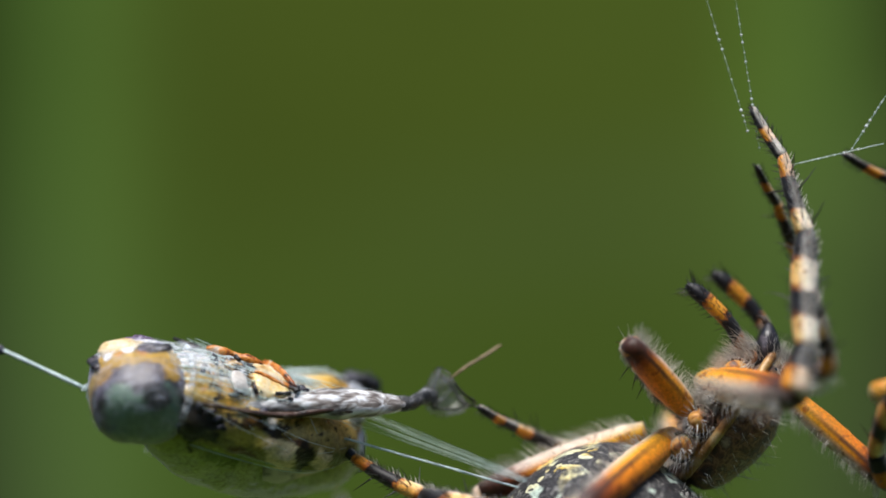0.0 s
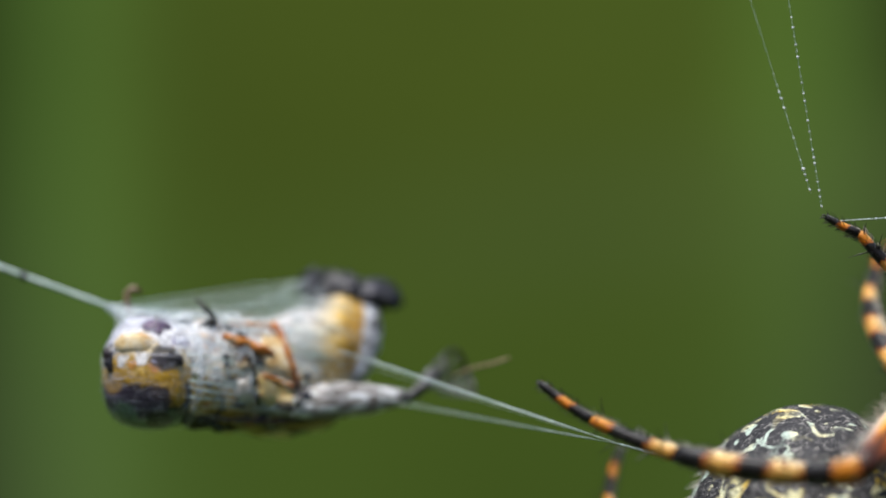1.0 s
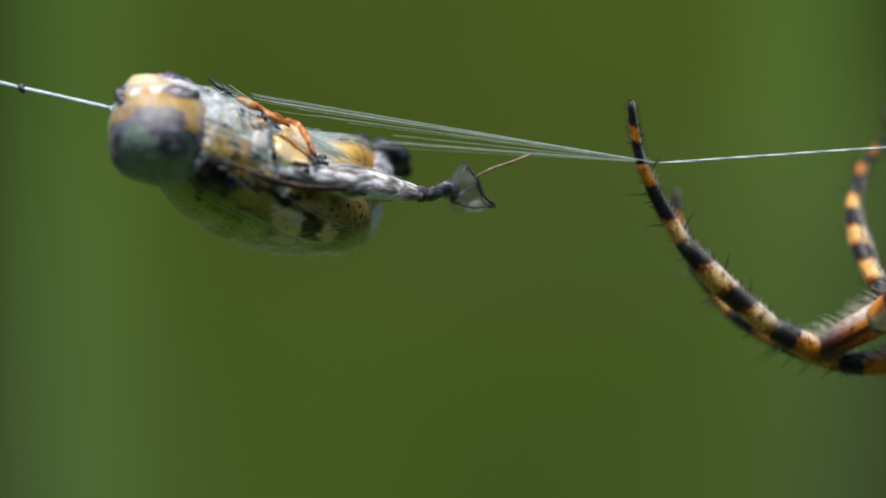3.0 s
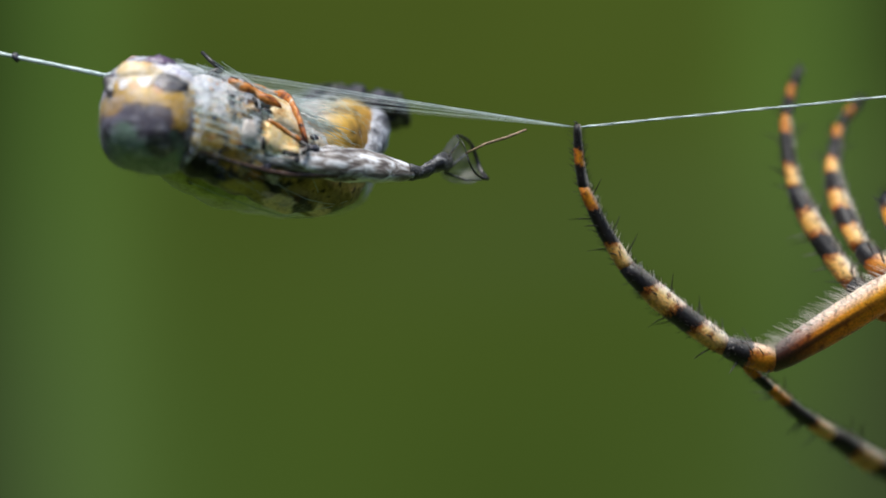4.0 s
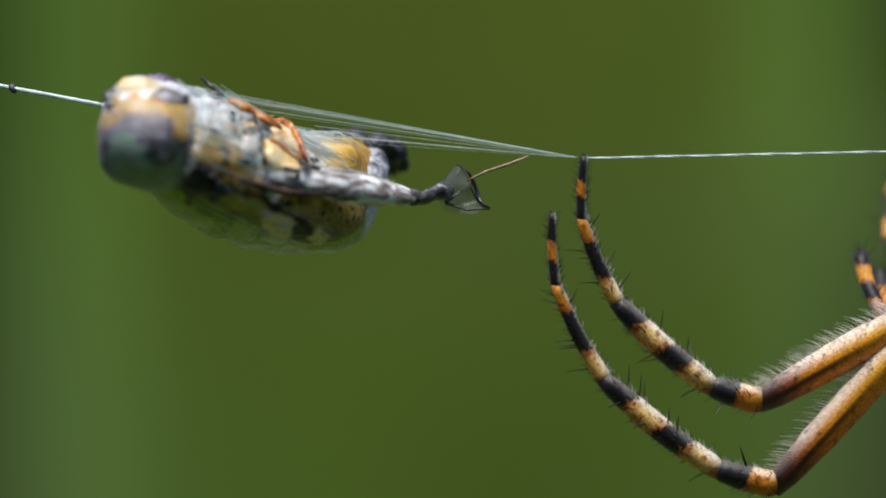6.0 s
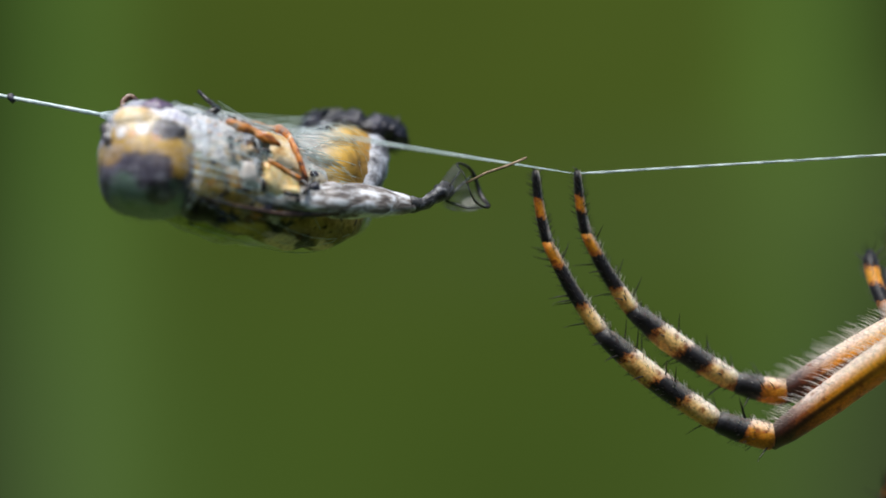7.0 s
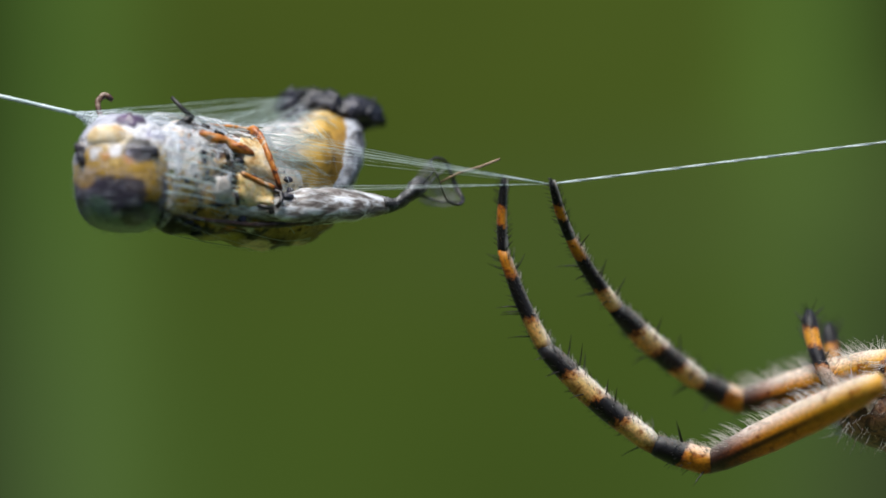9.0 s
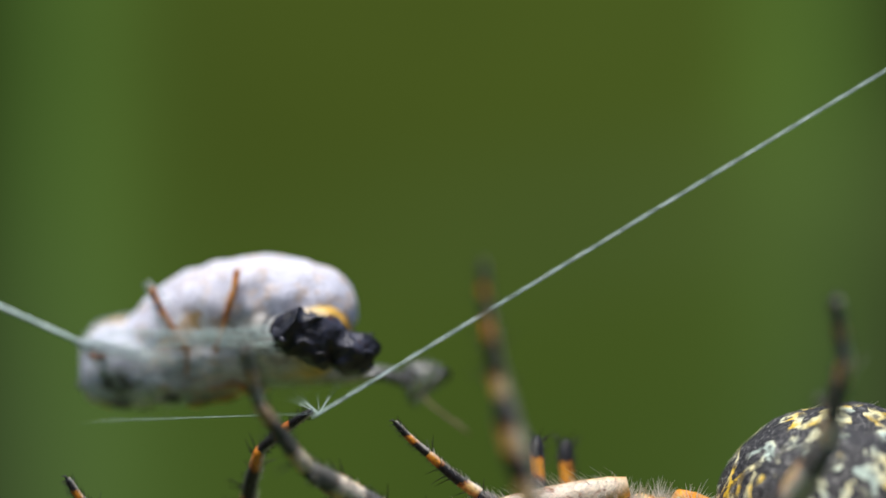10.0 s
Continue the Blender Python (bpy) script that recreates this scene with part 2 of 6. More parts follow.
def streaked(name, stops, size=(120, 9, 9), rough=0.45, depth=4):
    """Long fibres along the local x axis."""
    m, n, l, p = nodes_of(name)
    tc = n.new("ShaderNodeTexCoord")
    mp = n.new("ShaderNodeMapping")
    mp.inputs["Scale"].default_value = tuple(1 / (s * U) for s in size)
    l.new(tc.outputs["Object"], mp.inputs["Vector"])
    tx = n.new("ShaderNodeTexNoise")
    tx.inputs["Scale"].default_value, tx.inputs["Detail"].default_value, tx.inputs["Distortion"].default_value = 1.0, 4.0, 0.5
    l.new(mp.outputs[0], tx.inputs["Vector"])
    col = ramp_node(n, l, tx.outputs["Fac"], stops)
    big = noise_node(n, l, 60, 3)
    l.new(mix_node(n, l, 1.0, col, ramp_node(n, l, big, [(0.36, 0.45), (0.50, 1.0)]), "MULTIPLY"), p.inputs["Base Color"])
    p.inputs["Roughness"].default_value = rough
    bump_node(n, l, p, tx.outputs["Fac"], depth)
    return m


def flank_material():
    """Cream towards the thorax, amber towards the end, with brown folds."""
    m, n, l, p = nodes_of("prey_amber_flank")
    tc = n.new("ShaderNodeTexCoord")
    sep = n.new("ShaderNodeSeparateXYZ")
    l.new(tc.outputs["Object"], sep.inputs[0])
    wob, fold = noise_node(n, l, 60, 4), noise_node(n, l, 40, 3, distort=0.6)
    way = n.new("ShaderNodeMath")
    way.operation = "MULTIPLY_ADD"
    l.new(sep.outputs["X"], way.inputs[0])
    way.inputs[1].default_value = 1 / (160 * U)
    way.inputs[2].default_value = -0.06
    tilt = n.new("ShaderNodeMath")
    tilt.operation = "MULTIPLY_ADD"
    l.new(sep.outputs["Z"], tilt.inputs[0])
    tilt.inputs[1].default_value = -1 / (700 * U)
    l.new(way.outputs[0], tilt.inputs[2])
    add = n.new("ShaderNodeMath")
    add.operation = "MULTIPLY_ADD"
    l.new(wob, add.inputs[0])
    add.inputs[1].default_value = 0.35
    l.new(tilt.outputs[0], add.inputs[2])
    col = ramp_node(n, l, add.outputs[0], [(0.40, (0.56, 0.52, 0.48)), (0.56, (0.64, 0.52, 0.34)), (0.68, (0.70, 0.48, 0.16)), (0.82, (0.60, 0.35, 0.05)), (1.0, (0.46, 0.24, 0.03))])
    l.new(mix_node(n, l, 1.0, col, ramp_node(n, l, fold, [(0.36, 0.40), (0.52, 1.0)]), "MULTIPLY"), p.inputs["Base Color"])
    p.inputs["Roughness"].default_value = 0.38
    bump_node(n, l, p, fold, 10)
    return m


def painted_skin():
    """Insect skin in the colours of its mesh, with fine grain and a wet gloss in places."""
    m, n, l, p = nodes_of("prey_body_skin")
    at = n.new("ShaderNodeVertexColor")
    at.layer_name = "skin"
    fine, mid = noise_node(n, l, 7, 5), noise_node(n, l, 26, 5, distort=1.2)
    col = mix_node(n, l, 1.0, at.outputs["Color"], ramp_node(n, l, fine, [(0.30, 0.68), (0.50, 1.0)]), "MULTIPLY")
    vein = ramp_node(n, l, mid, [(0.47, (1.0, 1.0, 1.0)), (0.495, (0.42, 0.30, 0.22)), (0.52, (1.0, 1.0, 1.0))])
    l.new(mix_node(n, l, 0.45, col, vein, "MULTIPLY"), p.inputs["Base Color"])
    l.new(ramp_node(n, l, mid, [(0.4, 0.32), (0.6, 0.55)]), p.inputs["Roughness"])
    p.inputs["Specular IOR Level"].default_value = 0.25
    bump_node(n, l, p, fine, 5)
    return m


M_SKIN = painted_skin()
M_FLANK = flank_material()
M_FIBRE = streaked("silked_thigh", [(0.34, (0.09, 0.07, 0.06)), (0.44, (0.22, 0.19, 0.165)), (0.52, (0.44, 0.425, 0.41)), (0.62, (0.78, 0.79, 0.80))], (40, 12, 12))
LILAC, DUSK, MUSTARD, MOSS = (0.40, 0.38, 0.52), (0.045, 0.035, 0.055), (0.42, 0.24, 0.012), (0.13, 0.21, 0.15)
FACE = ((-38, -72, 4, 34, MUSTARD), (10, -80, -14, 40, MUSTARD), (46, -62, -40, 26, MUSTARD), (-60, -50, -24, 24, (0.34, 0.20, 0.05)), (-14, -72, -2, 12, OCHRE), (-14, -78, 24, 16, CHALK), (-46, -70, 16, 12, CHALK), (26, -70, 54, 16, CHALK), (12, -78, 2, 11, (0.50, 0.20, 0.03)), (-30, -76, 8, 9, (0.50, 0.22, 0.04)), (-30, -64, 52, 32, CREAM), (0, -70, 44, 18, CREAM), (-34, -50, 74, 20, CHALK),
        (30, -78, 20, 28, SOOT), (16, -78, 18, 10, LILAC), (-72, -36, 32, 28, LILAC), (-70, -40, 24, 14, DUSK), (2, -44, 82, 24, DUSK), (-22, -64, -58, 34, DUSK), (14, -66, -54, 30, DUSK), (-56, -52, 44, 22, CHALK), (-40, -40, -80, 30, MOSS), (20, -40, -84, 26, SOOT))
M_HEAD = marked_skin("prey_head_skin", [(0.04, MOSS), (0.16, SOOT), (0.26, (0.10, 0.08, 0.12)), (0.36, DUSK), (0.42, MUSTARD), (0.60, (0.60, 0.40, 0.10)), (0.68, CREAM), (0.76, LILAC), (0.86, CHALK), (0.95, CHALK)], -98, 98, 0.36, 0.0, FACE, 24)
M_WHITE = mottled("silked_flank", [(0.3, (0.52, 0.44, 0.36)), (0.5, (0.74, 0.70, 0.64)), (0.7, (0.84, 0.83, 0.82))], 60, 0.5, 6, 3, 0.3)
M_CROWN = mottled("charred_black_debris", [(0.34, (0.006, 0.006, 0.008)), (0.50, (0.014, 0.012, 0.018)), (0.60, (0.045, 0.045, 0.07)), (0.65, (0.04, 0.02, 0.016)), (0.72, (0.22, 0.08, 0.035))], 44, 0.48, 9, 4)
M_GREY = mottled("silked_grey_cuticle", [(0.34, (0.03, 0.03, 0.035)), (0.44, (0.22, 0.22, 0.23)), (0.54, (0.44, 0.46, 0.50)), (0.66, (0.66, 0.69, 0.73)), (0.74, (0.14, 0.14, 0.14))], 26, 0.45, 5, 4)
M_DKGREY = mottled("dark_shin", [(0.36, (0.012, 0.012, 0.012)), (0.52, (0.06, 0.058, 0.055)), (0.66, (0.32, 0.32, 0.33))], 16, 0.4, 5, 4)
M_ORANGE = mottled("orange_leg_cuticle", [(0.34, (0.05, 0.018, 0.01)), (0.41, (0.38, 0.10, 0.012)), (0.50, (0.66, 0.22, 0.02)), (0.58, (0.62, 0.30, 0.10)), (0.66, (0.72, 0.60, 0.48)), (0.74, (0.30, 0.10, 0.03))], 26, 0.4, 6, 3)
M_AMBER = mottled("amber_plate", [(0.36, (0.62, 0.30, 0.06)), (0.46, (0.82, 0.56, 0.20)), (0.64, (0.86, 0.72, 0.46))], 30, 0.3, 7, 3, 0.0, 0.1, 0.15)
M_SPOTTED = mottled("dotted_plate", [(0.36, (0.05, 0.025, 0.015)), (0.41, (0.40, 0.24, 0.14)), (0.45, (0.76, 0.73, 0.70)), (0.7, (0.80, 0.78, 0.77))], 15, 0.45, 6, 3)
M_SIDE = mottled("mottled_plate", [(0.38, (0.03, 0.02, 0.015)), (0.46, (0.22, 0.12, 0.05)), (0.54, (0.54, 0.36, 0.14)), (0.64, (0.76, 0.72, 0.66))], 24, 0.4, 6, 4)
M_KEEL = mottled("dark_keel", [(0.36, (0.015, 0.01, 0.008)), (0.5, (0.07, 0.03, 0.015)), (0.64, (0.24, 0.20, 0.17))], 26, 0.45, 6, 2)
M_BROWN = mottled("brown_feeler", [(0.38, (0.03, 0.012, 0.008)), (0.5, (0.13, 0.05, 0.022)), (0.62, (0.34, 0.24, 0.17))], 14, 0.5, 4, 1)
M_STRAW = mottled("dry_straw", [(0.3, (0.16, 0.09, 0.05)), (0.6, (0.42, 0.30, 0.18))], 16, 0.6, 4, 1)
M_LILAC = mottled("lilac_spot", [(0.3, (0.05, 0.03, 0.06)), (0.6, (0.16, 0.10, 0.18))], 20, 0.4, 5, 1)
M_VEIL = silk_material("silk_veil", 0.45, 0.72, (110, 6, 6), base=0.03)
M_BAND = silk_material("silk_band", 0.40, 0.66, (70, 7, 7), (0.76, 0.80, 0.82), base=0.02, thin=(-210, -120))
M_WRAP = silk_material("silk_wrap", 0.63, 0.80, (240, 5, 5), base=0.01, thin=(-196, -110))


def film_material():
    """Silk laid over the head: thick and white on the crown, thinning to single fibres lower down."""
    m, n, l, p = nodes_of("silk_film")
    tc = n.new("ShaderNodeTexCoord")
    mp = n.new("ShaderNodeMapping")
    mp.inputs["Scale"].default_value = (1 / (34 * U), 1 / (34 * U), 1 / (5 * U))
    mp.inputs["Rotation"].default_value = (0.5, 0.3, 0.2)
    l.new(tc.outputs["Object"], mp.inputs["Vector"])
    tx = n.new("ShaderNodeTexNoise")
    tx.inputs["Scale"].default_value, tx.inputs["Detail"].default_value, tx.inputs["Distortion"].default_value = 1.0, 5.0, 0.8
    l.new(mp.outputs[0], tx.inputs["Vector"])
    way = n.new("ShaderNodeVectorMath")
    way.operation = "DOT_PRODUCT"
    l.new(tc.outputs["Object"], way.inputs[0])
    way.inputs[1].default_value = (-0.30, 0.40, 0.86)
    up = n.new("ShaderNodeMapRange")
    l.new(way.outputs["Value"], up.inputs[0])
    up.inputs[1].default_value, up.inputs[2].default_value = 20 * U, 90 * U
    patch = ramp_node(n, l, noise_node(n, l, 46, 4), [(0.36, 0.35), (0.58, 1.0)])
    crown = mix_node(n, l, 1.0, up.outputs[0], patch, "MULTIPLY")
    fib = ramp_node(n, l, tx.outputs["Fac"], [(0.45, 0.0), (0.59, 0.11), (0.74, 0.48)])
    both = n.new("ShaderNodeMath")
    both.operation, both.use_clamp = "MULTIPLY_ADD", True
    l.new(crown, both.inputs[0])
    both.inputs[1].default_value = 0.8
    l.new(fib, both.inputs[2])
    l.new(both.outputs[0], p.inputs["Alpha"])
    p.inputs["Base Color"].default_value = (0.68, 0.69, 0.78, 1)
    p.inputs["Roughness"].default_value = 0.5
    bump_node(n, l, p, tx.outputs["Fac"], 3, 0.5)
    return m


M_FILM = film_material()
M_CREAM = mottled("cream_plate", [(0.36, (0.56, 0.30, 0.08)), (0.46, (0.76, 0.58, 0.30)), (0.62, (0.82, 0.72, 0.54))], 30, 0.5, 6, 2)
M_SILK = mottled("silk_thread", [(0.3, (0.54, 0.68, 0.66)), (0.7, (0.74, 0.85, 0.82))], 40, 0.45, 12, 0.1)
M_DROP = mottled("glue_drop", [(0.3, (0.80, 0.86, 0.86)), (0.7, (0.92, 0.94, 0.94))], 8, 0.08, 3, 0.1)


def membrane_material():
    m, n, l, p = nodes_of("clear_membrane")
    fine = noise_node(n, l, 22, 4)
    l.new(ramp_node(n, l, fine, [(0.34, 0.12), (0.62, 0.5)]), p.inputs["Alpha"])
    p.inputs["Base Color"].default_value = (0.15, 0.15, 0.15, 1)
    p.inputs["Roughness"].default_value = 0.2
    return m


M_MEMBRANE = membrane_material()


def backdrop_material():
    """Meadow far out of focus as a glowing sheet: soft upright bands of leaf green and painted shade."""
    m, n, l, p = nodes_of("glowing_meadow")
    tc = n.new("ShaderNodeTexCoord")
    sep = n.new("ShaderNodeSeparateXYZ")
    l.new(tc.outputs["Object"], sep.inputs[0])

    def norm(sock, a, b):
        r = n.new("ShaderNodeMapRange")
        l.new(sock, r.inputs[0])
        r.inputs[1].default_value, r.inputs[2].default_value = a, b
        return r.outputs[0]

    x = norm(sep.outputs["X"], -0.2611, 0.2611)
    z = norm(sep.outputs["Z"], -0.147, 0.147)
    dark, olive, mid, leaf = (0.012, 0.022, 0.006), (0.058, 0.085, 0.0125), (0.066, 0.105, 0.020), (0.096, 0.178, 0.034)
    # the dark ends of both ramps paint in the lens vignette
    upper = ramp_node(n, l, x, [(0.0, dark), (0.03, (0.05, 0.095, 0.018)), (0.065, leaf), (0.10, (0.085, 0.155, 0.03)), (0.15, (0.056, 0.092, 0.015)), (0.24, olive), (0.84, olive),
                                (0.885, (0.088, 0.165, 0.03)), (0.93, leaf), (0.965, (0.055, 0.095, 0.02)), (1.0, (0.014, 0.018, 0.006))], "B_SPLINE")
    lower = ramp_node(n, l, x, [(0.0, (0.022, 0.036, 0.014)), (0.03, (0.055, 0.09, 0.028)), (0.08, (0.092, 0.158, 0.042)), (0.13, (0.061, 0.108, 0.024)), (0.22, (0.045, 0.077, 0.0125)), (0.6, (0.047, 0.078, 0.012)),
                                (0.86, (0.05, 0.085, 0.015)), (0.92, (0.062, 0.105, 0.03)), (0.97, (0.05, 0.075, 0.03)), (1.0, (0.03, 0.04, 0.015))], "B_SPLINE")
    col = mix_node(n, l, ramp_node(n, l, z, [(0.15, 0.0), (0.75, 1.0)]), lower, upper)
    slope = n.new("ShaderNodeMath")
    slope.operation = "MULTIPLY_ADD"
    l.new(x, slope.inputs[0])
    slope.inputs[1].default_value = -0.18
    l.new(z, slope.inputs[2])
    # a slanting band of pale haze, mixed into the colour
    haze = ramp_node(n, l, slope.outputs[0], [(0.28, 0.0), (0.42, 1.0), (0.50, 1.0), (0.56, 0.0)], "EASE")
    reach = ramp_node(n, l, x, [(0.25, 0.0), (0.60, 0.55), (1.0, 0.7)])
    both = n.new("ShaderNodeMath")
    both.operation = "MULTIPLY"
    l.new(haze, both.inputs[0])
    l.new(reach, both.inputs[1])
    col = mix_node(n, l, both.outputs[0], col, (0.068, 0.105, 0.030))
    # the sheet gives off its own light and ignores sun and sky
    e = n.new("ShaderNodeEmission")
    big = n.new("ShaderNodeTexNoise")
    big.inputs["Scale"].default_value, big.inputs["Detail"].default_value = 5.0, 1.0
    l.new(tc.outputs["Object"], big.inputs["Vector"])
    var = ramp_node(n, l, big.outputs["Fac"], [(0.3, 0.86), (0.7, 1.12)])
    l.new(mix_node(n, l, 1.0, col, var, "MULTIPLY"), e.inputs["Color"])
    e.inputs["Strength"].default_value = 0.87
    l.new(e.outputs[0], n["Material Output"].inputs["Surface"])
    return m


def ground_material():
    m, n, l, p = nodes_of("meadow_turf")
    a, b = noise_node(n, l, 9000, 6), noise_node(n, l, 400, 5)
    col = ramp_node(n, l, a, [(0.3, (0.05, 0.085, 0.02)), (0.6, (0.11, 0.17, 0.04)), (0.75, (0.17, 0.15, 0.07))])
    l.new(mix_node(n, l, 1.0, col, ramp_node(n, l, b, [(0.3, 0.5), (0.7, 1.0)]), "MULTIPLY"), p.inputs["Base Color"])
    p.inputs["Roughness"].default_value = 0.9
    bump_node(n, l, p, b, 500)
    return m


# ---------------------------------------------------------------- building helpers
def part(name, bm, material, parent=None, label="", smooth=True):
    """Links a bmesh, made in working units, as one mesh object."""
    for f in bm.faces:
        f.smooth = smooth
    bmesh.ops.scale(bm, vec=(U, U, U), verts=bm.verts)
    me = bpy.data.meshes.new(name)
    bm.to_mesh(me)
    bm.free()
    me.materials.append(material)
    ob = new(name, me)
    if parent is not None:
        ob.parent = parent
    if label:
        ob["label"] = label
    return ob


def tube(bm, pts, radii, sides=12, squash=1.0, rough=0.0, grain=20.0, cap=True):
    """A closed tube through pts; squash flattens it across, rough makes it uneven."""
    pts = [Vector([float(w) for w in p]) for p in pts]
    radii = [float(radii)] * len(pts) if isinstance(radii, (int, float)) else [float(w) for w in radii]
    rows, ref = [], None
    for i, p in enumerate(pts):
        d = (pts[min(i + 1, len(pts) - 1)] - pts[max(i - 1, 0)]).normalized()
        if ref is None:
            ref = Vector((0, 0, 1)) if abs(d.z) < 0.9 else Vector((0, 1, 0))
        a = d.cross(ref).normalized()
        b = a.cross(d).normalized()
        ref = b
        row = []
        for k in range(sides):
            w = 2 * math.pi * k / sides
            q = p + radii[i] * (math.cos(w) * a * squash + math.sin(w) * b)
            if rough:
                q += (q - p) * rough * noise.noise(q / grain)
            row.append(bm.verts.new(q))
        rows.append(row)
    for r0, r1 in zip(rows, rows[1:]):
        for k in range(sides):
            bm.faces.new((r0[k], r0[(k + 1) % sides], r1[(k + 1) % sides], r1[k]))
    if cap:
        bm.faces.new(rows[0][::-1])
        bm.faces.new(rows[-1])
    return rows


def blob(bm, c, r, u=16, v=10, rough=0.0, grain=30.0, turn=None):
    """An uneven ellipsoid."""
    c, turn = Vector(c), turn or Matrix()
    made = bmesh.ops.create_uvsphere(bm, u_segments=u, v_segments=v, radius=1.0)["verts"]
    for w in made:
        q = turn @ Vector((w.co.x * r[0], w.co.y * r[1], w.co.z * r[2]))
        if rough:
            q *= 1 + rough * noise.noise((q + c) / grain) + 0.4 * rough * noise.noise((q + c) / (grain * 0.35))
        w.co = c + q


def smooth_line(pts, steps=6):
    """Catmull-Rom points through pts (of any number of numbers)."""
    p = [np.array(q, float) for q in pts]
    p = [2 * p[0] - p[1]] + p + [2 * p[-1] - p[-2]]
    out = []
    for i in range(1, len(p) - 2):
        for s in range(steps):
            t = s / steps
            out.append(0.5 * (2 * p[i] + (p[i + 1] - p[i - 1]) * t + (2 * p[i - 1] - 5 * p[i] + 4 * p[i + 1] - p[i + 2]) * t * t
                              + (3 * p[i] - p[i - 1] - 3 * p[i + 1] + p[i + 2]) * t ** 3))
    out.append(p[-2])
    return out


def hair(bm, root, way, length, width, bend=0.15):
    """One bristle: a thin bent three-sided spike."""
    root, way = Vector(root), Vector(way).normalized()
    side = way.cross(Vector((0.3, 0.5, 0.8))).normalized()
    pts = [root, root + way * length * 0.5 + side * length * bend * 0.3, root + way * length + side * length * bend]
    tube(bm, pts, [width, width * 0.7, width * 0.15], 3, cap=False)


def empty(name, label, category, group="", kind=""):
    return tagged(new(name), label, category, group, kind)


def dome(bm, r, power, rough, grain):
    """A rounded block: an ellipsoid with fuller corners, slightly uneven."""
    for w in bmesh.ops.create_uvsphere(bm, u_segments=40, v_segments=26, radius=1.0)["verts"]:
        full = sum(abs(q) ** power for q in w.co) ** (-1 / power)
        q = Vector((w.co.x * r[0], w.co.y * r[1], w.co.z * r[2])) * full
        w.co = q * (1 + rough * noise.noise(q / grain) + 0.3 * rough * noise.noise(q / (grain * 0.3)))


rng = random.Random(7)

# ---------------------------------------------------------------- setting
bm = bmesh.new()
bmesh.ops.create_grid(bm, x_segments=40, y_segments=40, size=60 / U)
ground = tagged(part("ground", bm, ground_material()), "green meadow turf under the web", "ground", kind="structure")
bm = bmesh.new()
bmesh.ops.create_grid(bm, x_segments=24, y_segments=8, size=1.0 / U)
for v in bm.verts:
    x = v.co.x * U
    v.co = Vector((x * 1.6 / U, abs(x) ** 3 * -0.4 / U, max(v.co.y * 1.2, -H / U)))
backdrop = tagged(part("backdrop", bm, backdrop_material()), "glowing sheet painted as soft green meadow far out of focus", "backdrop", kind="structure")
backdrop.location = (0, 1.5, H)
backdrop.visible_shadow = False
# unseen wall at both sides and behind the camera, added to cut side light
bm = bmesh.new()
rows = []
for i in range(49):
    a = math.pi * i / 48
    at = Vector((1.6 * math.cos(a), 1.1 - 1.9 * math.sin(a), 0)) / U
    rows.append([bm.verts.new(at * (1 + 0.05 * noise.noise(Vector((i * 0.9, k * 0.7, 3))) + 0.02 * k / 12) + Vector((0, 0, (1.0 + 0.15 * noise.noise(Vector((i * 0.5, 0, 0)))) * k / 12 / U))) for k in range(13)])
for r0, r1 in zip(rows, rows[1:]):
    for k in range(12):
        bm.faces.new((r0[k], r0[k + 1], r1[k + 1], r1[k]))
tagged(part("backdrop", bm, ground_material()), "unseen green wall added to hold back side light", "backdrop", kind="structure")


